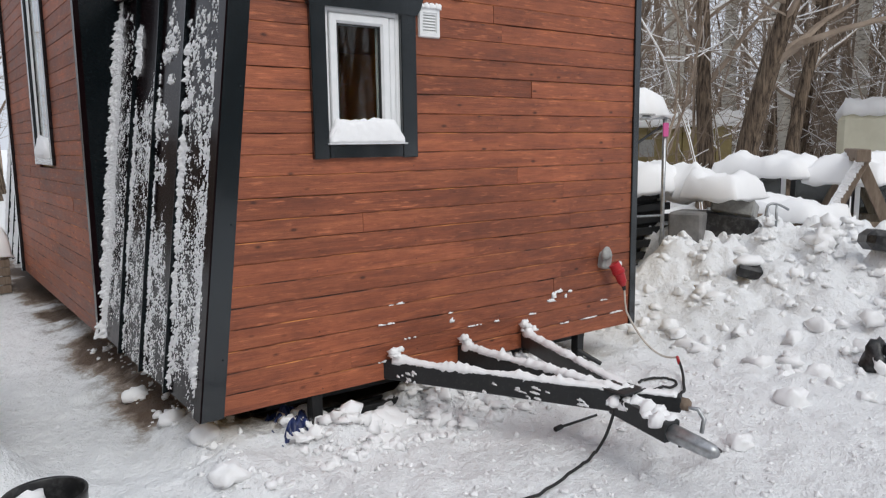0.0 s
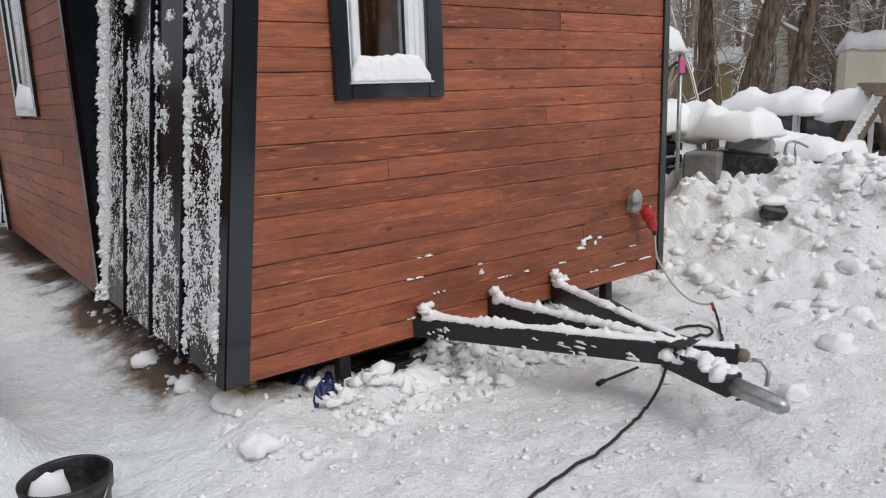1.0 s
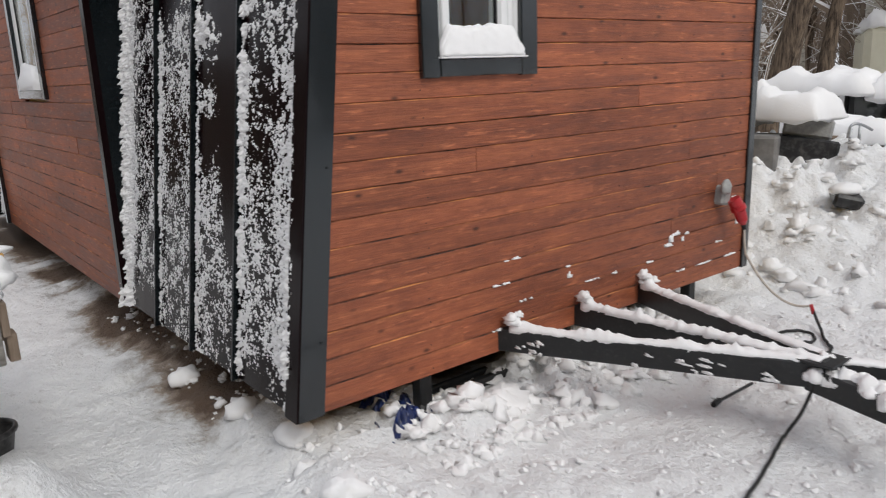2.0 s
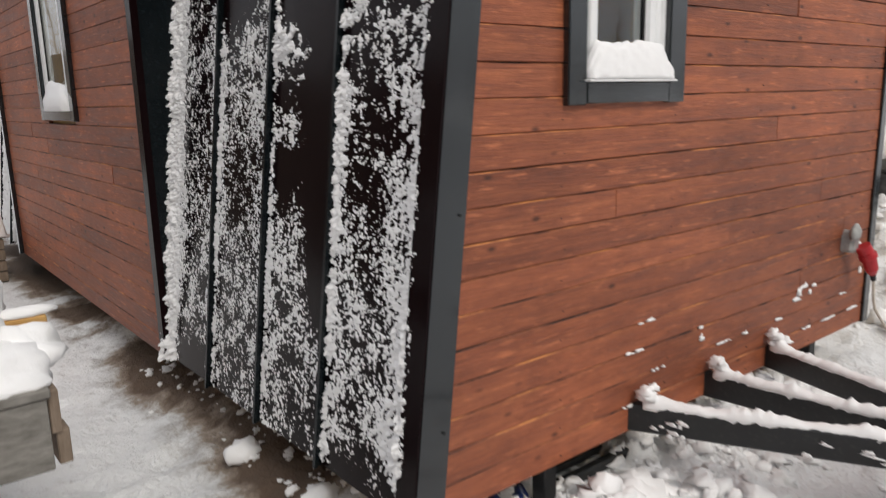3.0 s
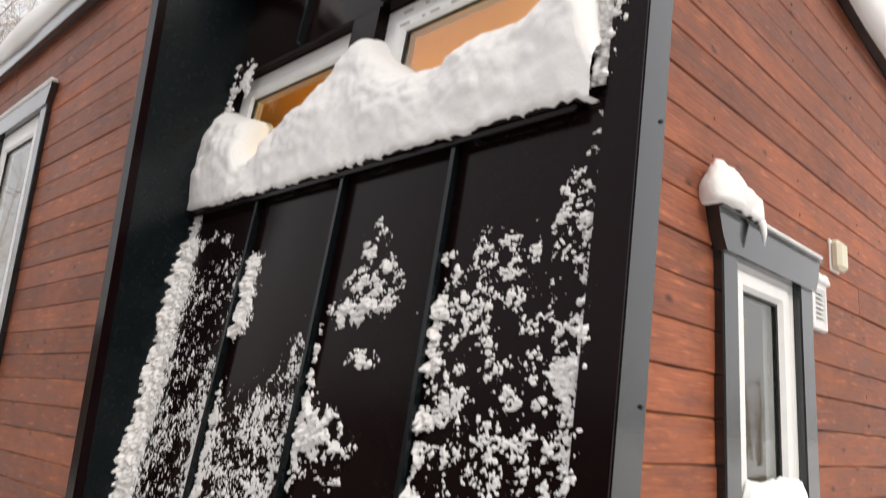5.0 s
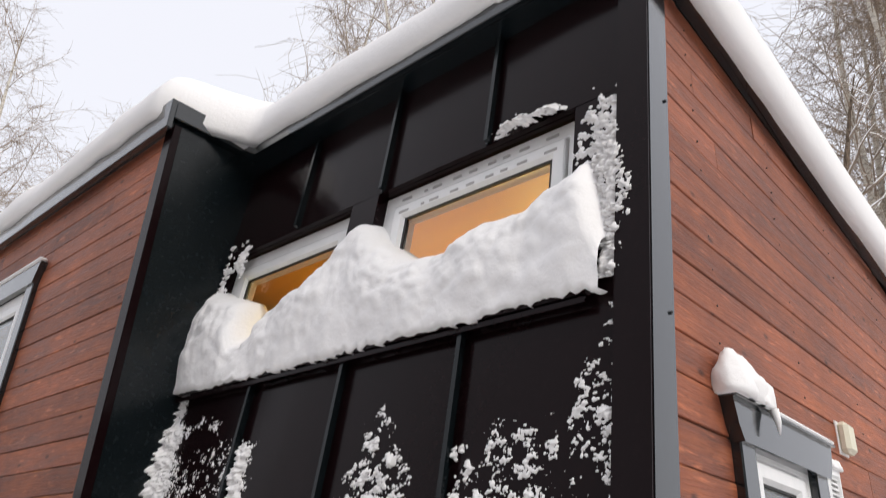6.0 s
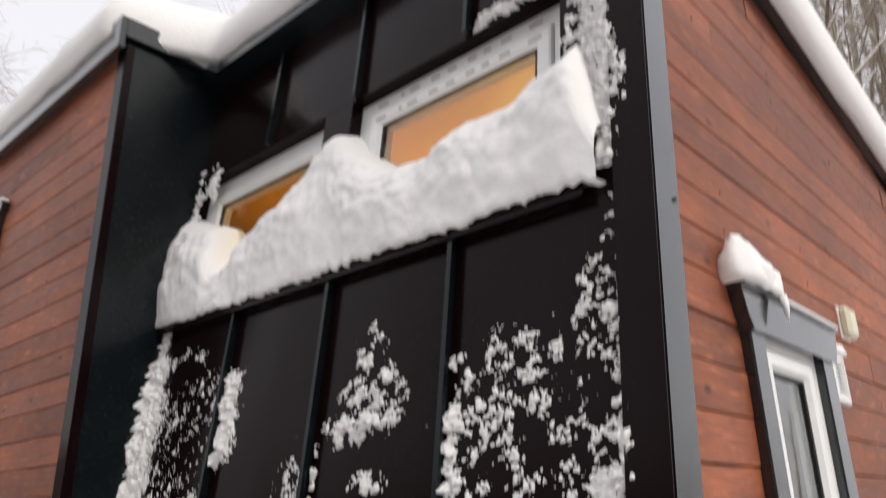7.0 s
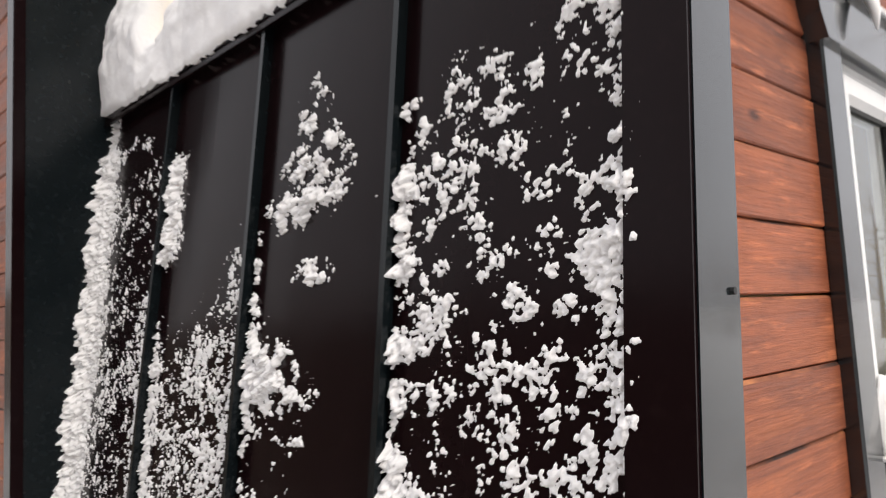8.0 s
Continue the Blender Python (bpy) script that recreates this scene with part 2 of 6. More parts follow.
# ---- shapes ----
class Shape:
    """Vertices and faces that grow piece by piece."""

    def __init__(self):
        self.v, self.f = [], []

    def add(self, verts, faces, m=None):
        k = len(self.v)
        self.v += [tuple(m @ Vector(p)) if m else tuple(p) for p in verts]
        self.f += [tuple(i + k for i in f) for f in faces]
        return self

    def box(self, x0, x1, y0, y1, z0, z1, b=0.004, m=None):
        lo, hi = (x0, y0, z0), (x1, y1, z1)
        verts, index = [], {}
        for cx in (0, 1):
            for cy in (0, 1):
                for cz in (0, 1):
                    for axis in range(3):
                        p = [hi[k] if c else lo[k] for k, c in enumerate((cx, cy, cz))]
                        for k, c in enumerate((cx, cy, cz)):
                            if k != axis:
                                p[k] += -b if c else b
                        index[(cx, cy, cz, axis)] = len(verts)
                        verts.append(p)
        faces = []
        for axis in range(3):
            u, w = (axis + 1) % 3, (axis + 2) % 3
            for side in (0, 1):
                loop = []
                for a, c in ((0, 0), (1, 0), (1, 1), (0, 1)):
                    key = [0, 0, 0]
                    key[axis], key[u], key[w] = side, a, c
                    loop.append(index[(*key, axis)])
                faces.append(loop if side else loop[::-1])
            for a in (0, 1):
                for c in (0, 1):
                    quad = []
                    for end, ax in ((0, u), (1, u), (1, w), (0, w)):
                        key = [0, 0, 0]
                        key[axis], key[u], key[w] = end, a, c
                        quad.append(index[(*key, ax)])
                    faces.append(quad if a == c else quad[::-1])
        for cx in (0, 1):
            for cy in (0, 1):
                for cz in (0, 1):
                    t = [index[(cx, cy, cz, a)] for a in range(3)]
                    faces.append(t if (cx + cy + cz) % 2 else t[::-1])
        return self.add(verts, faces, m)

    def tube(self, points, radii, n=8, caps=True):
        pts = [Vector(p) for p in points]
        if not hasattr(radii, "__len__"):
            radii = [radii] * len(pts)
        k, side = len(self.v), None
        for i, p in enumerate(pts):
            d = (pts[min(i + 1, len(pts) - 1)] - pts[max(i - 1, 0)]).normalized()
            if side is None:
                side = d.orthogonal().normalized()
            side = (side - d * side.dot(d)).normalized()
            up = d.cross(side)
            for j in range(n):
                a = 2 * math.pi * j / n
                self.v.append(tuple(p + (side * math.cos(a) + up * math.sin(a)) * radii[i]))
        for i in range(len(pts) - 1):
            for j in range(n):
                a, b = k + i * n + j, k + i * n + (j + 1) % n
                self.f.append((a, b, b + n, a + n))
        if caps:
            self.f.append(tuple(range(k + n - 1, k - 1, -1)))
            e = k + (len(pts) - 1) * n
            self.f.append(tuple(range(e, e + n)))
        return self

    def ring(self, w, h, profile, m=None):
        """A closed profile of (inset, depth) swept round a w by h rectangle in local x and z."""
        n, verts, faces = len(profile), [], []
        for sx, sz in ((0, 0), (1, 0), (1, 1), (0, 1)):
            for i, d in profile:
                verts.append((w - i if sx else i, d, h - i if sz else i))
        for c in range(4):
            for j in range(n):
                a, b = c * n + j, c * n + (j + 1) % n
                a2, b2 = ((c + 1) % 4) * n + j, ((c + 1) % 4) * n + (j + 1) % n
                faces.append((a, a2, b2, b))
        return self.add(verts, faces, m)

    def prism(self, outline, axis, a, b):
        """A polygon in the plane across the axis, extruded from a to b."""
        def put(p, d):
            q = list(p)
            q.insert(axis, d)
            return q
        n = len(outline)
        verts = [put(p, a) for p in outline] + [put(p, b) for p in outline]
        faces = [tuple(range(n)), tuple(range(2 * n - 1, n - 1, -1))]
        faces += [(j, j + n, (j + 1) % n + n, (j + 1) % n) for j in range(n)]
        return self.add(verts, faces)


def mesh_of(name, shape, mat, smooth=False, fix=True):
    me = bpy.data.meshes.new(name)
    me.from_pydata(shape.v, [], shape.f)
    if fix:
        bm = bmesh.new()
        bm.from_mesh(me)
        bmesh.ops.recalc_face_normals(bm, faces=bm.faces)
        bm.to_mesh(me)
        bm.free()
    me.materials.append(mat)
    if smooth:
        me.polygons.foreach_set("use_smooth", [True] * len(me.polygons))
    me.update()
    return me


def part(name, shape, mat, parent=None, label="", smooth=False, fix=True):
    ob = new(name, mesh_of(name, shape, mat, smooth, fix))
    ob.parent = parent
    if label:
        tagged(ob, label)
    return ob


def empty(name, label, category, at=(0, 0, 0), **more):
    ob = new(name)
    ob.empty_display_size = 0.2
    ob.location = at
    bpy.context.view_layer.update()
    return tagged(ob, label, category, **more)


def grid_faces(rows, cols):
    i = np.arange(rows - 1)[:, None] * cols + np.arange(cols - 1)[None, :]
    return np.stack([i, i + 1, i + cols + 1, i + cols], -1).reshape(-1, 4)


def lattice(ix, iy, seed):
    h = (ix.astype(np.int64) * 374761393 + iy.astype(np.int64) * 668265263 + seed * 974634533) & 0xFFFFFFFF
    h = ((h ^ (h >> 13)) * 1274126177) & 0xFFFFFFFF
    return ((h ^ (h >> 16)) & 0xFFFF) / 65535.0


def vnoise(x, y, seed=0):
    x, y = np.asarray(x, float), np.asarray(y, float)
    ix, iy = np.floor(x), np.floor(y)
    fx, fy = x - ix, y - iy
    fx, fy = fx * fx * (3 - 2 * fx), fy * fy * (3 - 2 * fy)
    a, b = lattice(ix, iy, seed), lattice(ix + 1, iy, seed)
    c, d = lattice(ix, iy + 1, seed), lattice(ix + 1, iy + 1, seed)
    return (a * (1 - fx) + b * fx) * (1 - fy) + (c * (1 - fx) + d * fx) * fy


def fbm(x, y, seed=0, octaves=4):
    total, amp, norm = 0, 1, 0
    for k in range(octaves):
        total = total + amp * vnoise(x * 2 ** k + 17.3 * k, y * 2 ** k - 9.1 * k, seed + k)
        norm += amp
        amp *= 0.55
    return total / norm


def cells(x, y, seed=0):
    """Distance to the nearest of scattered points, one to a unit square."""
    x, y = np.asarray(x, float), np.asarray(y, float)
    ix, iy = np.floor(x), np.floor(y)
    best = np.full(x.shape, 9.0)
    for dx in (-1, 0, 1):
        for dy in (-1, 0, 1):
            px = ix + dx + lattice(ix + dx, iy + dy, seed)
            py = iy + dy + lattice(ix + dx, iy + dy, seed + 5)
            best = np.minimum(best, np.hypot(px - x, py - y))
    return best


def smooth01(x, a, b):
    t = np.clip((np.asarray(x, float) - a) / (b - a), 0, 1)
    return t * t * (3 - 2 * t)


def lump(shape, at, size, seed=0, rough=0.25, n=12, flat=0.35):
    """An uneven clod or cap of snow with a flattened foot."""
    rows, cols = n // 2 + 1, n
    verts = []
    for i in range(rows):
        th = math.pi * i / (rows - 1)
        for j in range(cols):
            ph = 2 * math.pi * j / cols
            d = Vector((math.sin(th) * math.cos(ph), math.sin(th) * math.sin(ph), math.cos(th)))
            r = 1 + rough * noise.noise(d * 1.7 + Vector((seed * 3.1, seed * 1.7, 0))) + rough * 0.5 * noise.noise(d * 4.1 + Vector((0, seed * 2.3, seed)))
            z = d.z * r
            if z < -flat:
                z = -flat
            verts.append((at[0] + d.x * r * size[0], at[1] + d.y * r * size[1], at[2] + (z + flat) * size[2]))
    faces = []
    for i in range(rows - 1):
        for j in range(cols):
            faces.append((i * cols + j, (i + 1) * cols + j, (i + 1) * cols + (j + 1) % cols, i * cols + (j + 1) % cols))
    shape.add(verts, faces)


def snow_cap(shape, x0, x1, y0, y1, z, thick, seed=0, res=0.05, over=0.04, lean=0.0):
    """A pillow of snow that lies on a flat top, with a rounded, overhanging lip."""
    nx, ny = max(8, int((x1 - x0) / res)), max(8, int((y1 - y0) / res))
    u, v = np.meshgrid(np.linspace(0, 1, nx), np.linspace(0, 1, ny), indexing="ij")
    ex = np.minimum(u, 1 - u) * (x1 - x0)
    ey = np.minimum(v, 1 - v) * (y1 - y0)
    r = thick * 0.8
    hx = np.sqrt(np.clip(1 - (1 - np.clip(ex / r, 0, 1)) ** 2, 0, 1))
    hy = np.sqrt(np.clip(1 - (1 - np.clip(ey / r, 0, 1)) ** 2, 0, 1))
    x, y = x0 - over + u * (x1 - x0 + 2 * over), y0 - over + v * (y1 - y0 + 2 * over)
    x = x + (fbm(x * 3, y * 3, seed, 3) - 0.5) * 0.16 * thick / 0.2
    y = y + (fbm(x * 3, y * 3, seed + 4, 3) - 0.5) * 0.16 * thick / 0.2
    h = np.minimum(hx, hy) * thick * (0.4 + 1.0 * fbm(x * 3.0, y * 3.0, seed + 8, 4)) + (0.05 * (fbm(x * 12, y * 12, seed + 2, 4) - 0.5) + 0.12 * thick / 0.25 * (0.5 - cells(x * 3.4, y * 3.4, seed + 1))) * smooth01(np.minimum(hx, hy), 0.2, 0.8)
    top = np.stack([x, y, z + h + lean * (u - 0.5)], -1).reshape(-1, 3)
    low = np.stack([x * 0.98 + 0.01 * (x0 + x1), y * 0.98 + 0.01 * (y0 + y1), np.full_like(x, z - 0.004) + lean * (u - 0.5) - 0.3 * thick * (np.minimum(hx, hy) < 0.3) * fbm(x * 8, y * 8, seed + 9, 2)], -1).reshape(-1, 3)
    f = grid_faces(nx, ny)
    k = len(shape.v)
    shape.v += [tuple(p) for p in top] + [tuple(p) for p in low]
    shape.f += [tuple(q) for q in (f + k)] + [tuple(q) for q in (f[:, ::-1] + k + nx * ny)]
    rim = [i * ny for i in range(nx)] + [(nx - 1) * ny + j for j in range(1, ny)] + [i * ny + ny - 1 for i in range(nx - 2, -1, -1)] + [j for j in range(ny - 2, 0, -1)]
    for a, b in zip(rim, rim[1:] + rim[:1]):
        shape.f.append((k + a, k + a + nx * ny, k + b + nx * ny, k + b))


# ---- ground ----
def spaced(lo, hi, fine, far):
    mid = list(np.arange(lo, hi, fine))
    step, out = fine, [hi]
    while out[-1] < far:
        step *= 1.2
        out.append(out[-1] + step)
    step, left = fine, [lo]
    while left[-1] > -far:
        step *= 1.22
        left.append(left[-1] - step)
    return np.array(left[:0:-1] + mid + out)


def ground_height(x, y):
    near = np.exp(-(((x - 3.5) / 9) ** 2 + ((y - 3) / 9) ** 2))
    h = 0.05 * (fbm(x * 1.1, y * 1.1, 3, 4) - 0.5) + 0.035 * near * (fbm(x * 5, y * 5, 11, 4) - 0.5)
    # worn flat along the side of the house
    h += 0.02 * near * np.maximum(0, 0.55 - cells(x * 3.3, y * 3.3, 2)) * smooth01(fbm(x * 1.7, y * 1.7, 30, 2), 0.4, 0.6)
    # the shovelled bank
    t = x + 0.35 * (y - 3.0) * (y < 3) + 0.5 * (fbm(x * 0.8, y * 0.8, 21, 3) - 0.5)
    bank = smooth01(t, 5.1, 7.3) * (0.56 + 0.25 * (fbm(x * 0.7, y * 0.7, 44, 3) - 0.5)) * (1 - 0.4 * smooth01(t, 7.6, 9))
    bank = bank * (1 - 0.75 * smooth01(y, 4.35, 4.9) * (1 - smooth01(t, 6.9, 7.5)))
    wx, wy = x + 0.14 * (fbm(x * 4, y * 4, 7, 3) - 0.5), y + 0.14 * (fbm(x * 4, y * 4, 9, 3) - 0.5)
    lumps = 0.3 * np.maximum(0, 0.6 - cells(wx * 2.2, wy * 2.2, 8)) + 0.16 * np.maximum(0, 0.6 - cells(wx * 4.6, wy * 4.6, 19)) + 0.085 * np.maximum(0, 0.6 - cells(wx * 9.5, wy * 9.5, 29)) + 0.16 * (fbm(x * 3.1, y * 3.1, 33, 5) - 0.5)
    h += bank + lumps * np.clip(bank * 2.4, 0.0, 1) * near ** 0.2
    # footprints and frozen crumbs on the trodden part
    h += near * (1 - np.clip(bank * 3, 0, 1)) * (0.03 * np.maximum(0, 0.5 - cells(wx * 6.5, wy * 6.5, 39)) * smooth01(fbm(x * 2.3, y * 2.3, 40, 2), 0.42, 0.62) - 0.035 * np.maximum(0, 0.4 - cells(wx * 2.7, wy * 3.1, 47)) + 0.046 * (fbm(x * 9, y * 9, 48, 5) - 0.5) + 0.02 * np.maximum(0, 0.45 - cells(wx * 13, wy * 13, 53)))
    # ploughed ridge under the edge of the house
    edge = np.exp(-((x - 2.0 - 0.12 * (y > 3.4)) / 0.22) ** 2) * smooth01(y, 2.9, 3.3) * (1 - smooth01(y, 5.0, 9.5))
    h += edge * (0.03 + 0.13 * fbm(x * 4, y * 4, 13, 4))
    front = np.exp(-((y - 3.42) / 0.28) ** 2) * smooth01(x, 2.2, 2.5) * (1 - smooth01(x, 3.9, 4.6))
    h += front * (0.02 + 0.16 * smooth01(fbm(x * 3.2, y * 3.2, 17, 4), 0.42, 0.75))
    # heap at the bucket
    h += 0.26 * np.exp(-(((x - 1.02) / 0.2) ** 2 + ((y - 3.78) / 0.22) ** 2)) * (0.6 + 0.8 * fbm(x * 6, y * 6, 51, 3))
    return h


def build_ground():
    xs, ys = spaced(0.2, 8.6, 0.023, 420), spaced(1.2, 8.0, 0.023, 420)
    x, y = np.meshgrid(xs, ys, indexing="ij")
    z = ground_height(x, y)
    dist = np.hypot(x - 3, y - 3)
    z = z * (dist < 60) + smooth01(dist, 60, 300) * 2.0
    me = bpy.data.meshes.new("ground")
    v = np.stack([x, y, z], -1).reshape(-1, 3)
    me.from_pydata(v.tolist(), [], grid_faces(len(xs), len(ys)).tolist())
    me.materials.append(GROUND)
    me.polygons.foreach_set("use_smooth", [True] * len(me.polygons))
    # soil stain, deepened along the house edge to paint in the shade there
    soil_shade = np.exp(-((x - 1.98) / 0.24) ** 2) * smooth01(y, 3.3, 4.2) * (1 - smooth01(y, 10, 13)) * 0.72
    soil_shade += 0.45 * smooth01(x, 1.9, 2.3) * (1 - smooth01(x, 4.4, 4.9)) * smooth01(y, 3.45, 3.9) * (1 - smooth01(y, 10, 11)) + 0.03 * smooth01(y, 3.2, 4.2) * np.exp(-((x - 1.3) / 0.6) ** 2)
    soil_shade *= np.clip(-0.35 + 2.5 * fbm(x * 3.1, y * 2.3, 81, 5), 0.1, 1.6)
    soil_shade += 0.05 * np.exp(-(((x - 3.5) / 1.0) ** 2 + ((y - 2.3) / 0.6) ** 2)) - 0.35 * smooth01(x, 4.6, 5.6)
    at = me.attributes.new("soil_shade", "FLOAT", "POINT")
    at.data.foreach_set("value", soil_shade.reshape(-1).astype(np.float32))
    me.update()
    return tagged(new("ground", me), "uneven trodden snow with soil-stained patches and painted shade along the house", "snowy ground", kind="structure")


build_ground()
# unseen wall, added to darken the side wall and the metal's reflections
tagged(part("shade_wall_west", Shape().box(-2.85, -2.6, -1.0, 30.0, -0.1, 3.0, 0.01), OLDWOOD), "unseen dark timber wall added to shade the west side of the house", "wall", kind="structure")


# ---- the tiny house ----
Y0, YM, YB, YE = 3.418, 5.35, 8.85, 10.83
ZB, XR, XW = 0.24, 4.85, 1.87
SLOPE = 0.1215


def xm(z):
    """The leaning metal face and slanting gable edge."""
    return 1.885 + SLOPE * (z - 0.225)


def roof_z(x):
    return 3.42 - 0.105 * (x - 2.3)


house = empty("tiny_house", "red-brown timber tiny house on a trailer with leaning black metal bays", "tiny house", (3.4, 7.2, 0))


def under(ob, parent):
    ob.parent = parent
    ob.matrix_parent_inverse = parent.matrix_world.inverted()
    return ob


def hpart(name, shape, mat, parent=None, label="", smooth=False, fix=True):
    ob = part(name, shape, mat, None, label, smooth, fix)
    return under(ob, parent or house)


# gable wall: a core with the window's opening
GW = dict(x0=2.567, x1=2.987, z0=1.462, z1=2.104)
core = Shape()
ci = 0.03


def quad_wall(shape, pts, a, b):
    shape.prism(pts, 1, a, b)


def core_piece(x0, x1, z0, z1, left=False, top=False):
    xl = lambda z: xm(z) + ci if left else x0
    zt = lambda x: roof_z(x) if top else z1
    a = xl(z1 if not top else 3.4)
    core.prism([(xl(z0), z0), (x1, z0), (x1, zt(x1)), (a, zt(a))], 1, Y0 + 0.026, Y0 + 0.15)


core_piece(0, GW["x0"], ZB + 0.01, GW["z0"], left=True)
core_piece(0, GW["x0"], GW["z0"], GW["z1"], left=True)
core_piece(0, GW["x0"], GW["z1"], 3.4, left=True, top=True)
core_piece(GW["x0"], GW["x1"], ZB + 0.01, GW["z0"])
core_piece(GW["x0"], GW["x1"], GW["z1"], 3.4, top=True)
core_piece(GW["x1"], XR - 0.03, ZB + 0.01, 3.4, top=True)
gable = hpart("gable_wall", core, PLY)
back_wall = Shape().prism([(xm(ZB) + 0.03, ZB), (XR, ZB), (XR, roof_z(XR)), (xm(3.45) + 0.03, 3.4)], 1, YE - 0.15, YE)
hpart("back_wall", back_wall, PLY)
hpart("far_side_wall", Shape().prism([(Y0 + 0.15, ZB), (YE - 0.15, ZB), (YE - 0.15, roof_z(XR)), (Y0 + 0.15, roof_z(XR))], 0, XR - 0.15, XR - 0.03), PLY)
hpart("floor_deck", Shape().box(xm(ZB) + 0.05, XR - 0.04, Y0 + 0.03, YE - 0.02, ZB + 0.012, 0.42), OLDWOOD)
# roof deck follows the notch of the bay
for ya, yb, xa in ((Y0 - 0.03, YM, 2.2), (YM, YB, 1.84), (YB, YE + 0.05, 2.2)):
    deck = Shape().prism([(xa, roof_z(xa)), (XR + 0.06, roof_z(XR + 0.06)), (XR + 0.06, roof_z(XR + 0.06) + 0.07), (xa, roof_z(xa) + 0.07)], 1, ya, yb)
    hpart("roof_section", deck, TRIM)
# ceiling lining
hpart("ceiling_lining", Shape().prism([(2.3, roof_z(2.3) - 0.09), (XR - 0.15, roof_z(XR) - 0.09), (XR - 0.15, roof_z(XR) - 0.06), (2.3, roof_z(2.3) - 0.06)], 1, Y0 + 0.15, YE - 0.15), PLY)
# unseen loft floor and cross wall, added to hold back the lamp's light
hpart("light_block_floor", Shape().box(2.3, 4.62, Y0 + 0.151, 6.2, 2.28, 2.32, 0.002), PLY)
hpart("light_block_partition", Shape().box(2.3, XR - 0.15, 6.2, 6.24, 0.42, 3.1, 0.002), PLY)
hpart("fascia", Shape().box(2.175, 2.2, Y0 - 0.04, YM - 0.02, 3.44, 3.545, 0.003), TRIM)
hpart("fascia", Shape().box(1.815, 1.84, YM - 0.03, YB, 3.435, 3.575, 0.003), TRIM)
hpart("fascia", Shape().box(1.84, 2.2, YM - 0.03, YM - 0.005, 3.49, 3.575, 0.003), TRIM)
g = Shape().prism([(2.19, roof_z(2.19) + 0.0), (XR + 0.07, roof_z(XR + 0.07) + 0.0), (XR + 0.07, roof_z(XR + 0.07) + 0.072), (2.19, roof_z(2.19) + 0.072)], 1, Y0 - 0.04, Y0 - 0.03)
hpart("fascia", g, TRIM)


def side_core(y0, y1, openings):
    s = Shape()
    for ya, yb, za, zb in openings:
        s.box(XW + 0.026, XW + 0.15, ya, yb, za, zb, 0.001)
    return s


SW = dict(y0=6.57, y1=7.25, z0=1.40, z1=3.03)
side = hpart("side_wall", side_core(YM, YB, [(YM, SW["y0"], ZB, 3.47), (SW["y1"], YB, ZB, 3.47), (SW["y0"], SW["y1"], ZB, SW["z0"]), (SW["y0"], SW["y1"], SW["z1"], 3.47)]), PLY)

# corner trims
t = Shape()
w = 0.1
outer = [(xm(ZB - 0.015) - 0.004, ZB - 0.015), (xm(ZB - 0.015) + w, ZB - 0.015), (xm(3.45) + w * 0.85, 3.40), (xm(3.45) - 0.004, 3.45)]
t.prism(outer, 1, Y0 - 0.008, Y0 + 0.012)
hpart("corner_trim", t, TRIM, label="folded anthracite sheet-metal corner trim")
t = Shape()
for za, zb in ((ZB - 0.015, 3.47),):
    t.add([(xm(za) - 0.012, Y0 - 0.006, za), (xm(za) - 0.012, 3.50, za), (xm(zb) - 0.012, 3.50, zb), (xm(zb) - 0.012, Y0 - 0.006, zb),
           (xm(za) + 0.03, Y0 - 0.004, za), (xm(za) + 0.03, 3.50, za), (xm(zb) + 0.03, 3.50, zb), (xm(zb) + 0.03, Y0 - 0.004, zb)],
          [(0, 1, 2, 3), (7, 6, 5, 4), (0, 4, 5, 1), (1, 5, 6, 2), (2, 6, 7, 3), (3, 7, 4, 0)])
hpart("corner_trim", t, BLACK)
hpart("corner_trim", Shape().box(XR - 0.045, XR + 0.012, Y0 - 0.014, Y0 + 0.06, ZB - 0.015, roof_z(XR), 0.004), TRIM)
for k in range(5):
    z = 0.5 + 0.61 * k
    for dx in (0.075,):
        s = Shape().tube([(xm(z) + dx, Y0 - 0.0125, z), (xm(z) + dx, Y0 - 0.006, z)], 0.0045, 8)
        hpart("screw", s, STEEL)

# boards
PITCH = 0.099
Z1 = ZB - 0.01
PROFILE = [(0.0, 0.003), (0.002, 0.0), (PITCH - 0.0062, 0.0), (PITCH - 0.0016, 0.005), (PITCH - 0.0016, 0.024), (0.0, 0.024)]


def board(z, starts, ends, plane, wall, out, top=9.0):
    s = Shape()
    n = len(PROFILE)
    for fn in (starts, ends):
        for dz, d in PROFILE:
            zz = min(z + dz, top)
            a = fn(zz)
            s.v.append((a, plane + d, zz) if out == "y" else (plane + d, a, zz))
    s.f = [tuple(range(n)), tuple(range(2 * n - 1, n - 1, -1))] + [(j, j + n, (j + 1) % n + n, (j + 1) % n) for j in range(n)]
    ob = hpart("board", s, WOOD_X if out == "y" else WOOD_Y, wall)
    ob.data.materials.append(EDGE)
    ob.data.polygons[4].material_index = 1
    return ob


def fixed(v):
    return lambda z: v


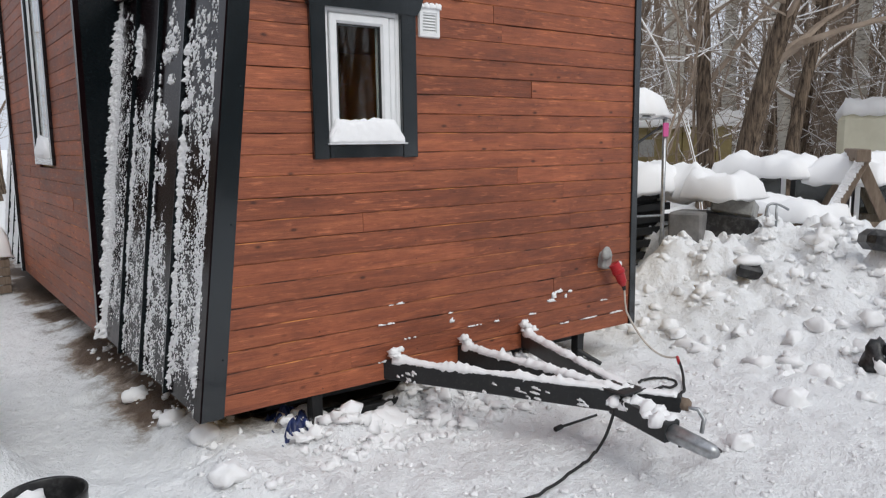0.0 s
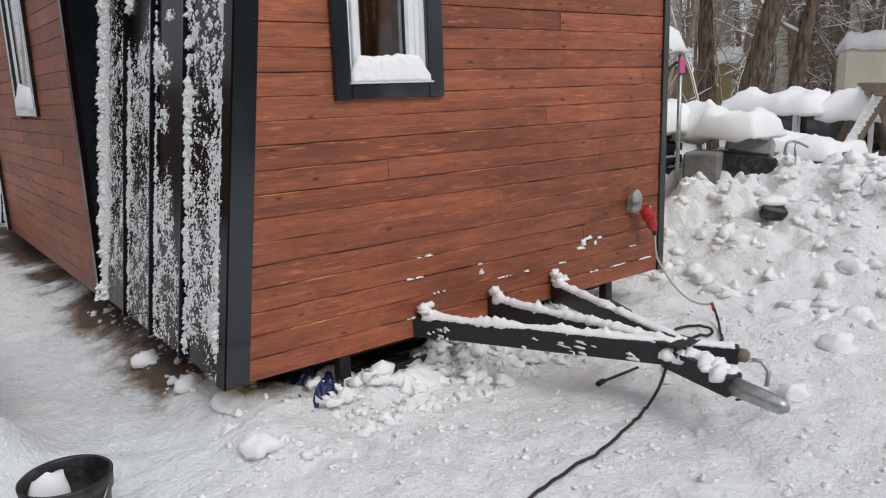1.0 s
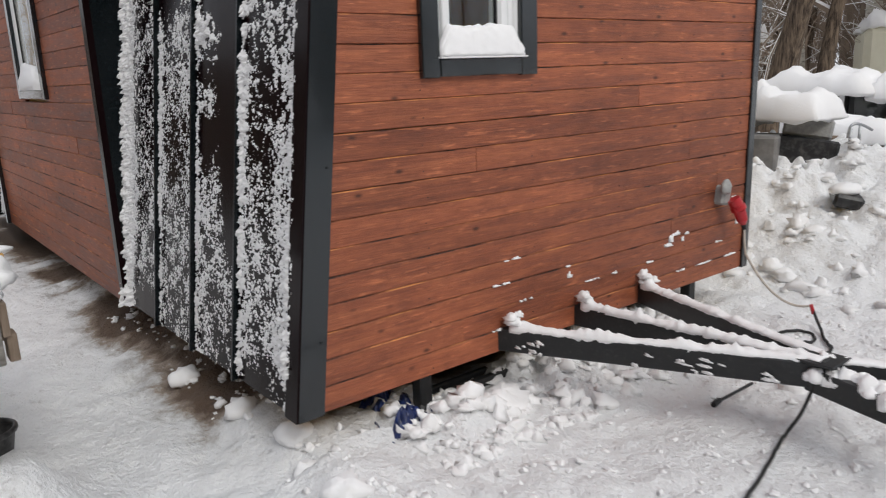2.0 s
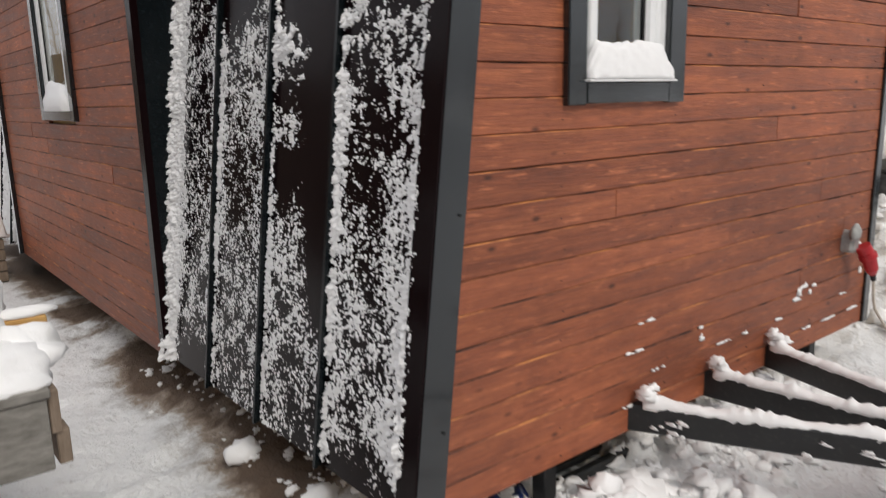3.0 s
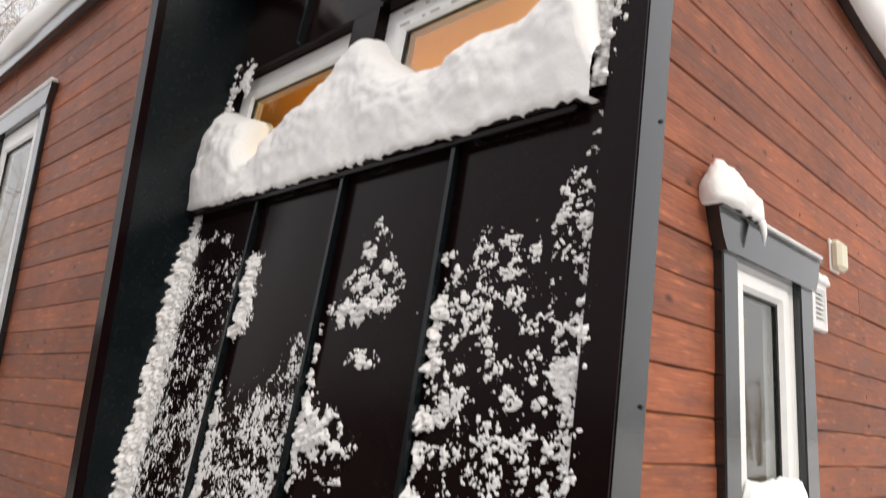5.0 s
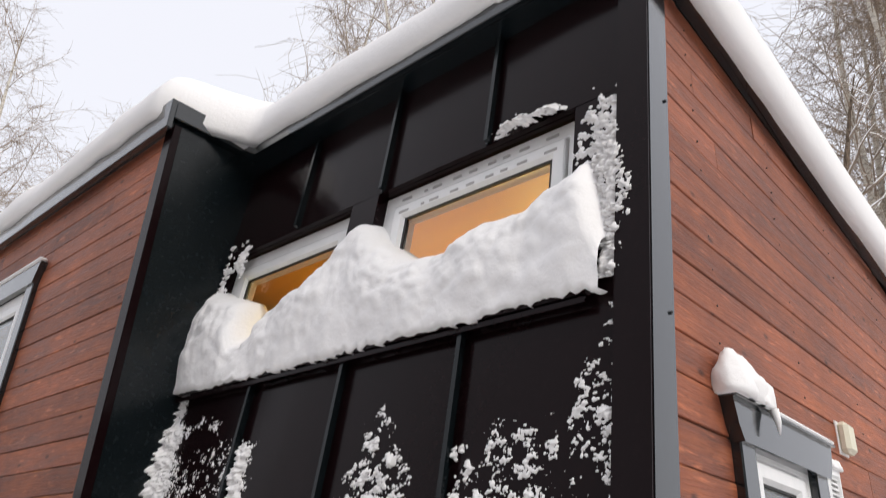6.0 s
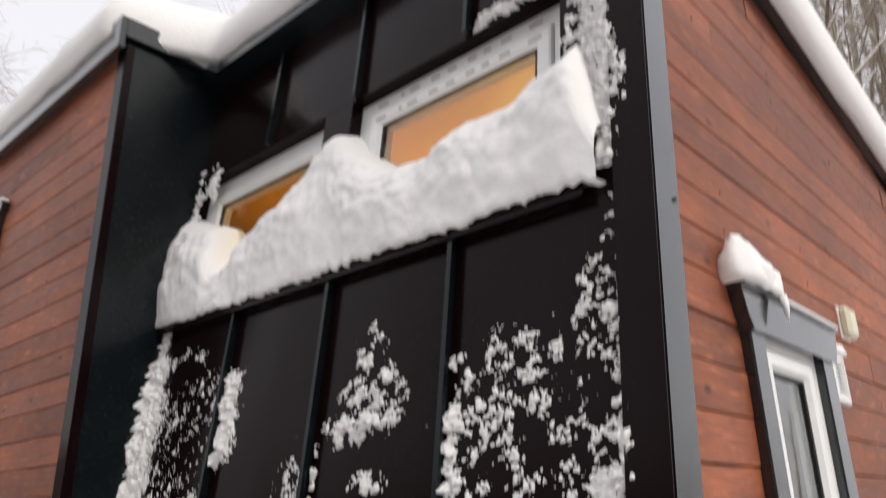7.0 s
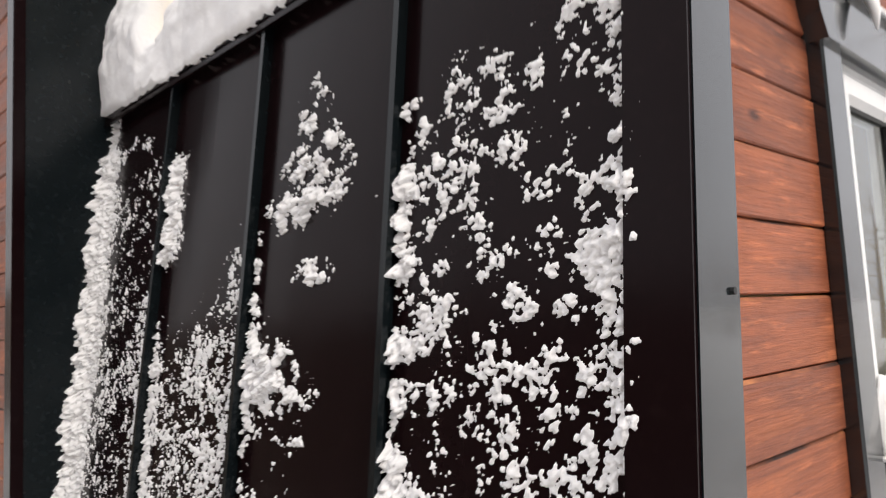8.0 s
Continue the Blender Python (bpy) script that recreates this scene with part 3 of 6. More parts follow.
rng = random.Random(4)
rows = int((3.47 - ZB) / PITCH) + 1
for k in range(rows):
    z = Z1 + k * PITCH
    if z > 3.41:
        break
    cuts = sorted(rng.uniform(2.3, 4.6) for _ in range(rng.choice((0, 1, 1))))
    spans, prev = [], None
    for c in cuts + [None]:
        spans.append((prev, c))
        prev = c
    hole = z + PITCH > GW["z0"] and z < GW["z1"]
    for a, b in spans:
        pieces = [(a, b)]
        if hole:
            lo, hi = a or 0, b or 9
            pieces = [(a, min(hi, GW["x0"]) if hi > GW["x0"] else b) if lo < GW["x0"] else None, (max(lo, GW["x1"]) if lo < GW["x1"] else a, b) if hi > GW["x1"] else None]
        for p in pieces:
            if not p:
                continue
            p0, p1 = p
            if p0 and p1 and p1 - p0 < 0.04:
                continue
            start = (lambda q: lambda zz: q + 0.0012)(p0) if p0 else (lambda zz: xm(zz) + 0.094)
            end = (lambda q: lambda zz: max(min(q - 0.0012, 2.3 + (3.415 - zz) / 0.105), 2.25))(p1 or XR - 0.03)
            if end(z) - start(z) > 0.03:
                board(z + rng.uniform(-0.0012, 0.0012), start, end, Y0 + rng.uniform(-0.0025, 0.0025), gable, "y", 3.43)
for k in range(rows):
    z = Z1 + k * PITCH
    cut = rng.uniform(5.8, 8.4)
    hole = z + PITCH > SW["z0"] and z < SW["z1"]
    if hole:
        spans = [(YM + 0.01, SW["y0"]), (SW["y1"], YB)]
    else:
        spans = [(YM + 0.01, cut - 0.001), (cut + 0.001, YB)]
    for a, b in spans:
        board(z, fixed(a), fixed(b), XW + rng.uniform(-0.0015, 0.0015), side, "x", 3.475)
nails = Shape()
for k in range(rows):
    for x in (2.49, 3.07, 3.65, 4.23, 4.7):
        z = Z1 + k * PITCH + 0.028 + rng.uniform(-0.004, 0.004)
        x = x + rng.uniform(-0.009, 0.009)
        if (GW["x0"] - 0.1 < x < GW["x1"] + 0.1 and 1.36 < z < 2.22) or z > roof_z(x) - 0.03 or x < xm(z) + 0.12:
            continue
        nails.tube([(x, Y0 - 0.0024, z), (x, Y0 + 0.002, z)], 0.0026, 6)
tagged(hpart("nail", nails, STEEL, gable), kind="stuff")

# leaning metal bays
SEAMS = [3.49, 3.94, 4.40, 4.87, 5.35]
SILL_Z = 2.39


def lean_box(shape, y0, y1, z0, z1, o0, o1, b=0.002):
    """A box on the leaning face: o0 to o1 metres outward of it."""
    verts = []
    for z in (z0, z1):
        for o in (o0, o1):
            for y in (y0, y1):
                verts.append((xm(z) - o, y, z))
    return shape.add(verts, [(0, 1, 3, 2), (4, 6, 7, 5), (0, 4, 5, 1), (2, 3, 7, 6), (0, 2, 6, 4), (1, 5, 7, 3)])


def metal_bay(dy, full):
    bay = under(empty("metal_bay", "", "", (2.0, 4.4 + dy, 0)), house)
    for a, b in zip(SEAMS, SEAMS[1:]):
        for z0, z1 in ((ZB, SILL_Z), (2.985, 3.5)):
            # each tray bows a little
            s = Shape()
            n = 6
            for i in range(n + 1):
                for j in range(13):
                    y, z = a + (b - a) * i / n, z0 + (z1 - z0) * j / 12
                    o = 0.004 * math.sin(math.pi * i / n) * (0.6 + 0.6 * noise.noise((y * 3, z * 1.3, 4.2)))
                    s.v.append((xm(z) - o, y + dy, z))
            s.f = [tuple(q) for q in grid_faces(n + 1, 13)]
            for i in range(n + 1):
                for j in range(13):
                    x, y, z = s.v[i * 13 + j]
                    s.v.append((x + 0.02, y, z))
            m = (n + 1) * 13
            s.f += [tuple(q[::-1] + m) for q in grid_faces(n + 1, 13)]
            rim = [i * 13 for i in range(n + 1)] + [n * 13 + j for j in range(1, 13)] + [i * 13 + 12 for i in range(n - 1, -1, -1)] + [j for j in range(11, 0, -1)]
            s.f += [(p, p + m, q + m, q) for p, q in zip(rim, rim[1:] + rim[:1])]
            hpart("panel", s, BLACK, bay, smooth=False)
    for y in SEAMS[1:4]:
        for z0, z1 in ((ZB - 0.01, SILL_Z - 0.015), (2.99, 3.49)):
            s = Shape()
            lean_box(s, y + dy - 0.004, y + dy + 0.004, z0, z1, -0.004, 0.026)
            lean_box(s, y + dy - 0.011, y + dy - 0.004, z0, z1, 0.014, 0.0265)
            lean_box(s, y + dy + 0.004, y + dy + 0.014, z0, z1, -0.003, 0.0045)
            hpart("seam", s, FLANK, bay, "folded standing seam")
    s = Shape()
    lean_box(s, 3.56 + dy, 5.345 + dy, SILL_Z - 0.012, SILL_Z, -0.08, 0.034)
    lean_box(s, 3.56 + dy, 5.345 + dy, SILL_Z - 0.034, SILL_Z - 0.02, 0.026, 0.034)
    hpart("sill", s, BLACK, bay)
    for a, b in ((3.45, 3.635), (4.425, 4.56), (5.325, 5.35)):
        s = Shape()
        lean_box(s, a + dy, b + dy, SILL_Z, 2.985, -0.1, 0.0)
        hpart("jamb", s, BLACK, bay)
    s = Shape()
    lean_box(s, 3.635 + dy, 5.325 + dy, 2.984, 3.02, -0.12, -0.0205)
    hpart("head_flashing", s, BLACK, bay)
    s = Shape()
    lean_box(s, 3.58 + dy, 5.35 + dy, ZB + 0.005, SILL_Z - 0.03, -0.14, -0.03)
    lean_box(s, 3.58 + dy, 5.35 + dy, 3.0, 3.45, -0.14, -0.03)
    lean_box(s, 3.55 + dy, 3.63 + dy, SILL_Z - 0.03, 3.0, -0.14, -0.1)
    hpart("lining", s, PLY, bay)
    return bay


bay = metal_bay(0, True)
bay_far = metal_bay(YB - Y0 + 0.02, False)
s = Shape()
lean_box(s, YB + 0.012, 3.50 + YB - Y0 + 0.02, ZB, 3.47, -0.03, 0.012)
hpart("corner_trim", s, BLACK)
# flank between the upright wall and the leaning bay
hpart("flank", Shape().prism([(XW - 0.008, ZB), (xm(ZB) + 0.02, ZB), (xm(3.5) + 0.12, 3.5), (XW - 0.008, 3.5)], 1, YM - 0.004, YM + 0.01), FLANK)
hpart("corner_trim", Shape().box(XW - 0.014, XW + 0.02, YM - 0.008, YM + 0.062, ZB - 0.01, 3.475, 0.003), BLACK)
hpart("flank", Shape().prism([(XW - 0.008, ZB), (xm(ZB) + 0.02, ZB), (xm(3.5) + 0.12, 3.5), (XW - 0.008, 3.5)], 1, YB - 0.004, YB + 0.012), FLANK)
hpart("corner_trim", Shape().box(XW - 0.03, XW + 0.02, YB - 0.05, YB + 0.01, ZB - 0.01, 3.475, 0.003), TRIM)


# windows
def window(w, h, m, frame_w, sash, label, glass_at=0.012, off=0.0, trim=None, name="window"):
    win = under(empty(name, label, "", tuple(m.translation)), house)
    a = frame_w
    prof = [(0, 0.0), (a - 0.006, 0.0), (a, 0.006), (a, 0.07), (0, 0.07)]
    hpart("window_frame", Shape().ring(w, h, prof, m), PVC, win)
    sw = w - 2 * a - 0.008 - off
    sm = m @ pose(a + 0.003, 0, a + 0.003)
    sh = h - 2 * a - 0.006
    prof = [(0, -0.004), (0.004, -0.008), (sash - 0.014, -0.008), (sash, 0.008), (sash, 0.06), (0, 0.06)]
    hpart("sash", Shape().ring(sw, sh, prof, sm), PVC, win)
    gasket = [(sash - 0.003, 0.004), (sash + 0.004, 0.006), (sash + 0.004, 0.012), (sash - 0.003, 0.012)]
    hpart("gasket", Shape().ring(sw, sh, gasket, sm), RUBBER, win)
    p = Shape().box(sash, sw - sash, glass_at, glass_at + 0.024, sash, sh - sash, 0.001, sm)
    pane = hpart("pane", p, GLASS, win)
    pane.visible_shadow = False
    if off:
        hpart("mullion", Shape().box(0, off - 0.004, 0.0, 0.06, 0, sh, 0.004, sm @ pose(sw + 0.006, 0, 0)), PVC, win)
    return win


gm = pose(GW["x0"], Y0 - 0.002, GW["z0"])
win = window(GW["x1"] - GW["x0"], GW["z1"] - GW["z0"], gm, 0.022, 0.048, "small white window with an anthracite surround", off=0.035)
s = Shape().box(2.485, 2.567, Y0 - 0.024, Y0 + 0.004, 1.39, 2.12, 0.004)
hpart("trim_board", s, TRIM, win)
s = Shape().box(2.988, 3.08, Y0 - 0.024, Y0 + 0.004, 1.39, 2.12, 0.004)
hpart("trim_board", s, TRIM, win)
s = Shape().box(2.567, 2.988, Y0 - 0.026, Y0 + 0.004, 1.394, 1.458, 0.004)
hpart("trim_board", s, TRIM, win)
s = Shape().prism([(2.485, 2.10), (3.08, 2.10), (3.105, 2.135), (3.125, 2.195), (2.442, 2.195), (2.462, 2.135)], 1, Y0 - 0.034, Y0 + 0.004)
hpart("trim_board", s, TRIM, win)
hpart("drip_cap", Shape().box(2.438, 3.13, Y0 - 0.045, Y0 + 0.004, 2.195, 2.202, 0.002), TRIM, win)
hpart("window_sill", Shape().box(2.556, 3.003, Y0 - 0.046, Y0 + 0.01, 1.459, 1.466, 0.002), PVC, win)

# loft windows in the leaning bay, set back from its face
nrm = Vector((1, 0, -SLOPE)).normalized()
upv = Vector((SLOPE, 0, 1)).normalized()


def lean_pose(y, z, back):
    o = Vector((xm(z), y, z)) + nrm * back
    m = Matrix.Identity(4)
    for c, v in enumerate((Vector((0, -1, 0)), nrm, upv)):
        for r in range(3):
            m[r][c] = v[r]
    m.translation = o
    return m


for ya, yb in ((5.325, 4.56), (4.425, 3.635)):
    lm = lean_pose(ya, SILL_Z + 0.005, 0.045)
    wz = window(ya - yb, 0.592, lm, 0.05, 0.052, "white loft window above a snow-filled ledge, taped frame")
    if yb < 4:
        x = 0.08
        q = random.Random(2)
        while x < ya - yb - 0.1:
            ln_ = q.uniform(0.012, 0.045)
            for zz in (0.592 - 0.028, 0.592 - 0.082):
                hpart("print", Shape().box(x, x + ln_, -0.0105 if zz < 0.55 else -0.0022, -0.004, zz - 0.004, zz + 0.004, 0.0005, lm), INK, wz)
            x += ln_ + q.uniform(0.02, 0.06)
for ya, yb in ((5.325, 4.56), (4.425, 3.635)):
    lm = lean_pose(ya + YB - Y0 + 0.02, SILL_Z + 0.005, 0.045)
    window(ya - yb, 0.592, lm, 0.05, 0.052, "white loft window in the far bay")

# tall side window
smx = Matrix(((0, 1, 0, XW - 0.002), (-1, 0, 0, SW["y1"]), (0, 0, 1, SW["z0"]), (0, 0, 0, 1)))
sw_ = window(SW["y1"] - SW["y0"], SW["z1"] - SW["z0"], smx, 0.05, 0.055, "tall white side window with an anthracite surround")
for a, b, z0, z1 in ((SW["y0"] - 0.085, SW["y0"], 1.335, 3.05), (SW["y1"], SW["y1"] + 0.085, 1.335, 3.05), (SW["y0"], SW["y1"], 1.338, 1.396)):
    hpart("trim_board", Shape().box(XW - 0.025, XW + 0.004, a, b, z0, z1, 0.004), TRIM, sw_)
s = Shape().prism([(SW["y0"] - 0.085, 3.035), (SW["y1"] + 0.085, 3.035), (SW["y1"] + 0.13, 3.14), (SW["y0"] - 0.13, 3.14)], 0, XW - 0.034, XW + 0.004)
hpart("trim_board", s, TRIM, sw_)

# vent, wall sensor
vent = under(empty("wall_vent", "small white louvred wall vent capped with snow", "", (3.17, Y0, 2.0)), house)
hpart("vent_frame", Shape().ring(0.133, 0.147, [(0, 0), (0.004, -0.012), (0.022, -0.014), (0.026, -0.006), (0.026, 0.004), (0, 0.004)], pose(3.106, Y0 - 0.003, 2.002)), PVC, vent)
hpart("backing", Shape().box(3.12, 3.225, Y0 - 0.004, Y0 + 0.001, 2.016, 2.135, 0.001), GREYP, vent)
for k in range(7):
    z = 2.031 + k * 0.0148
    hpart("slat", Shape().box(0, 0.083, -0.001, 0.0022, 0, 0.014, 0.0006, pose(3.131, Y0 - 0.013, z - 0.004, -38)), PVC, vent)
sensor = under(empty("wall_sensor", "small cream plastic sensor box on the boards", "", (3.36, Y0, 2.22)), house)
hpart("cover", Shape().box(3.325, 3.405, Y0 - 0.036, Y0, 2.218, 2.315, 0.012), CREAM, sensor)
hpart("base_plate", Shape().box(3.322, 3.408, Y0 - 0.006, Y0 + 0.002, 2.215, 2.318, 0.002), PVC, sensor)

# power inlet with its plug
inlet = under(empty("power_inlet", "grey wall inlet with a red industrial plug pushed in", "", (4.56, Y0, 0.65)), house)
hpart("housing", Shape().box(-0.04, 0.04, -0.05, 0.02, -0.06, 0.05, 0.014, pose(4.54, Y0 - 0.005, 0.70, 0, 10)), GREYP, inlet)
lid = Shape()
lump(lid, (4.515, Y0 - 0.055, 0.71), (0.045, 0.022, 0.05), 2, 0.1, 14, 0.6)
hpart("lid", lid, GREYP, inlet, smooth=True)
plug = hpart("plug", Shape().tube([(4.565, 3.345, 0.675), (4.59, 3.325, 0.62)], [0.036, 0.037], 18).tube([(4.585, 3.33, 0.635), (4.592, 3.322, 0.612)], [0.042, 0.042], 18).tube([(4.592, 3.322, 0.612), (4.612, 3.312, 0.555), (4.62, 3.308, 0.53)], [0.034, 0.03, 0.016], 16), RED, inlet, "red plug body")
hpart("gland", Shape().tube([(4.62, 3.308, 0.53), (4.626, 3.304, 0.5)], [0.014, 0.011], 10), RUBBER, plug)


def hang(a, b, sag, n=24, wob=0.0):
    a, b = Vector(a), Vector(b)
    out = []
    for i in range(n + 1):
        t_ = i / n
        p = a.lerp(b, t_)
        p.z -= sag * 4 * t_ * (1 - t_)
        p.x += wob * noise.noise((t_ * 3, 1, 2))
        out.append(p)
    return out


lead = Shape().tube([(4.626, 3.304, 0.5), (4.63, 3.30, 0.42)] + hang((4.632, 3.29, 0.36), (4.70, 2.95, 0.115), 0.09), 0.0065, 7)
tagged(part("power_lead", lead, WIRE, None, smooth=True), "pale rubber power lead hanging from the wall plug", "power cable")

# drawbar
bar = under(empty("drawbar", "black steel trailer drawbar dusted with snow", "", (3.4, 2.8, 0.3)), house)


def beam(a, b, w_, h_, name="beam"):
    a, b = Vector(a), Vector(b)
    d = (b - a)
    m = Matrix.Translation(a) @ d.to_track_quat("Y", "Z").to_matrix().to_4x4()
    return hpart(name, Shape().box(-w_ / 2, w_ / 2, 0, d.length, -h_ / 2, h_ / 2, 0.006, m), STEEL, bar)


beam((2.785, 3.6, 0.282), (3.46, 2.28, 0.288), 0.05, 0.1)
beam((3.355, 3.6, 0.272), (3.43, 2.3, 0.298), 0.05, 0.1)
beam((3.91, 3.6, 0.272), (3.49, 2.3, 0.29), 0.05, 0.1)
beam((3.47, 2.36, 0.295), (3.61, 2.13, 0.292), 0.06, 0.075, "stub")
hpart("stub_end", Shape().tube([(3.605, 2.138, 0.292), (3.625, 2.105, 0.288), (3.632, 2.093, 0.287)], [0.03, 0.028, 0.014], 12), OLDWOOD, bar, "rusty end of the stub", smooth=True)
beam((3.44, 2.36, 0.27), (3.40, 2.02, 0.245), 0.085, 0.09, "coupling_body")
nose = Shape().tube([(3.402, 2.06, 0.245), (3.395, 1.9, 0.232), (3.39, 1.825, 0.226), (3.388, 1.80, 0.226)], [0.04, 0.036, 0.032, 0.016], 14)
hpart("coupling", nose, GALV, bar, "cast grey coupling head", smooth=True)
hpart("coupling_handle", Shape().tube([(3.47, 1.93, 0.25), (3.5, 1.94, 0.3), (3.5, 1.97, 0.335), (3.475, 2.0, 0.34)], [0.009, 0.01, 0.01, 0.008], 8), GALV, bar, smooth=True)
hpart("cross_plate", Shape().box(3.38, 3.53, 2.26, 2.44, 0.335, 0.345, 0.003), STEEL, bar)
chassis = Shape().box(2.2, 4.6, 3.62, 3.7, 0.13, 0.245, 0.005).box(2.2, 2.28, 3.62, 11, 0.13, 0.245, 0.005).box(4.5, 4.58, 3.62, 11, 0.13, 0.245, 0.005)
hpart("chassis", chassis, STEEL)


def jack(x, y):
    j = under(empty("corner_jack", "", "", (x, y, 0)), house)
    hpart("leg", Shape().box(x - 0.03, x + 0.03, y - 0.03, y + 0.03, 0.02, 0.25, 0.004), STEEL, j)
    hpart("foot", Shape().box(x - 0.08, x + 0.08, y - 0.07, y + 0.07, 0.0, 0.03, 0.004), STEEL, j)
    hpart("screw_rod", Shape().tube([(x - 0.06, y - 0.06, 0.12), (x + 0.05, y - 0.16, 0.03)], 0.014, 8), STEEL, j)


jack(2.47, 3.47)
jack(4.4, 3.5)


# ---- snow on the house ----
def rank(n):
    return np.argsort(np.argsort(n.reshape(-1))).reshape(n.shape) / n.size


def crust(name, density, y0, y1, z0, z1, amp, seed, label, res=0.0027, dy=0.0, fine=1.0, edge=None, big=1.0):
    """Wind-blown snow that clings in ragged clumps to the leaning face."""
    ys, zs = np.arange(y0, y1, res), np.arange(z0, z1, res)
    y, z = np.meshgrid(ys, zs, indexing="ij")
    wy = y * fine + 0.014 * (fbm(y * 38, z * 38, seed + 3, 3) - 0.5)
    wz = z * fine + 0.014 * (fbm(y * 38, z * 38, seed + 6, 3) - 0.5)
    # rounded granules of three sizes
    grain, bead, ball = (np.sqrt(np.clip(1 - (cells(wy * k_, wz * k_ * 1.06, seed + j_) / 0.62) ** 2, 0, 1)) for k_, j_ in ((150, 9), (74, 14), (36, 24)))
    frost = rank(0.3 * fbm(wy * 75, wz * 75, seed, 3) + 0.15 * bead + 0.17 * grain + 0.24 * fbm(wy * 13, wz * 13, seed + 20, 3))
    fluff = rank(0.5 * fbm(wy * 34, wz * 38, seed + 30, 5) + 0.03 * ball + 0.13 * bead + 0.2 * grain + 0.1 * fbm(wy * 9, wz * 9, seed + 44, 2))
    high = smooth01(z + 0.25 * (fbm(y * 5, z * 5, seed + 50, 2) - 0.5), 0.75, 1.55) * big
    e = frost * (1 - high) + fluff * high - 1 + np.clip(density(y, z), 0, 0.86)
    rise = np.clip(e / 0.45, 0, 1) ** 0.7
    body = amp(y, z) * (0.08 + rise * (0.75 * bead + 0.3 + 0.6 * ball * high) + (0.5 + 0.3 * rise) * grain)
    h = np.where(e > 0, body, 0.0)
    if edge:
        # thicker, softer snow caught along a fold
        soft = edge(y, z) * smooth01(e, 0.0, 0.4) * (0.4 + 0.3 * bead + 0.7 * fbm(y * 24, z * 24, seed + 40, 3))
        for _ in range(8):
            p = np.pad(soft, 1, mode="edge")
            soft = (p[:-2, 1:-1] + p[2:, 1:-1] + p[1:-1, :-2] + p[1:-1, 2:] + p[1:-1, 1:-1]) / 5
        h = np.where(e > 0, h + soft, h)
    # settled edges with a grainy skin
    p = np.pad(h, 1, mode="edge")
    h = (p[:-2, 1:-1] + p[2:, 1:-1] + p[1:-1, :-2] + p[1:-1, 2:] + 3 * p[1:-1, 1:-1]) / 7
    h = np.where(h > 0.0009, h + 0.0035 * grain * fbm(y * 90, z * 90, seed + 70, 2), -0.0015)
    x = 1.885 + SLOPE * (z - 0.225) - h
    f = grid_faces(len(ys), len(zs))
    keep = (h.reshape(-1)[f] > 0).any(1)
    f = f[keep][:, ::-1]
    used, inv = np.unique(f, return_inverse=True)
    v = np.stack([x, y + dy, z - 0.35 * np.maximum(h, 0)], -1).reshape(-1, 3)[used]
    me = bpy.data.meshes.new(name)
    me.from_pydata(v.tolist(), [], inv.reshape(-1, 4).tolist())
    me.materials.append(SNOW)
    me.polygons.foreach_set("use_smooth", [True] * len(me.polygons))
    me.update()
    return tagged(new(name, me), label, "snow", kind="stuff")


def bell(x, c, w_):
    return np.exp(-((x - c) / w_) ** 2)


def dens_a(y, z):
    top = 2.14 + 0.22 * smooth01(y, 3.66, 3.52) + 0.14 * (fbm(y * 11, z * 0 + 3, 4, 2) - 0.5)
    d = 0.28 - 0.07 * smooth01(z, 0.9, 1.7) - 0.29 * smooth01(z, top - 0.12, top + 0.06)
    d += 0.42 * bell(y, 3.92, 0.03) * (1 - smooth01(z, 2.02, 2.16)) * smooth01(fbm(y * 0 + 1, z * 9, 61, 2), 0.25, 0.5)
    d += 0.28 * bell(y, 3.505, 0.03) * (1 - smooth01(z, 2.3, 2.4)) * smooth01(fbm(y * 0 + 1, z * 8, 63, 2), 0.3, 0.55)
    d += 0.3 * bell(z, 0.75, 0.35) * bell(y, 3.53, 0.08)
    d += 0.2 * (fbm(y * 7, z * 7, 71, 3) - 0.5) - 0.3 * smooth01(z, 0.42, 0.28)
    return d


def dens_b(y, z):
    # a pointed patch, a small one under it, a slanting one below
    inside = smooth01(z, 1.87, 1.93) * (1 - smooth01(np.abs(y - 4.20 + 0.12 * (2.2 - z)) - 0.72 * (2.2 - z), -0.03, 0.03))
    patch = 0.46 * inside * (0.6 + 0.4 * smooth01(y, 4.0, 4.15))
    patch += 0.5 * bell(z, 1.81, 0.035) * bell(y, 4.18, 0.07)
    patch += 0.5 * bell(z, 1.6 + 0.45 * (y - 4.26), 0.085) * bell(y, 4.28, 0.13) + 0.42 * bell(z, 1.33, 0.07) * bell(y, 4.27, 0.11)
    d = patch + 0.29 * (1 - smooth01(z, 0.9, 1.25)) * (0.6 + 0.4 * smooth01(y, 4.02, 4.2))
    d += 0.34 * bell(y, 4.38, 0.025) * (1 - smooth01(z, 1.75, 1.95))
    d -= 0.3 * bell(y, 4.03, 0.06) * smooth01(z, 0.6, 0.9)
    return d + 0.26 * (fbm(y * 7, z * 6, 72, 3) - 0.5) - 0.05 - 0.4 * smooth01(z, 2.2, 2.26)


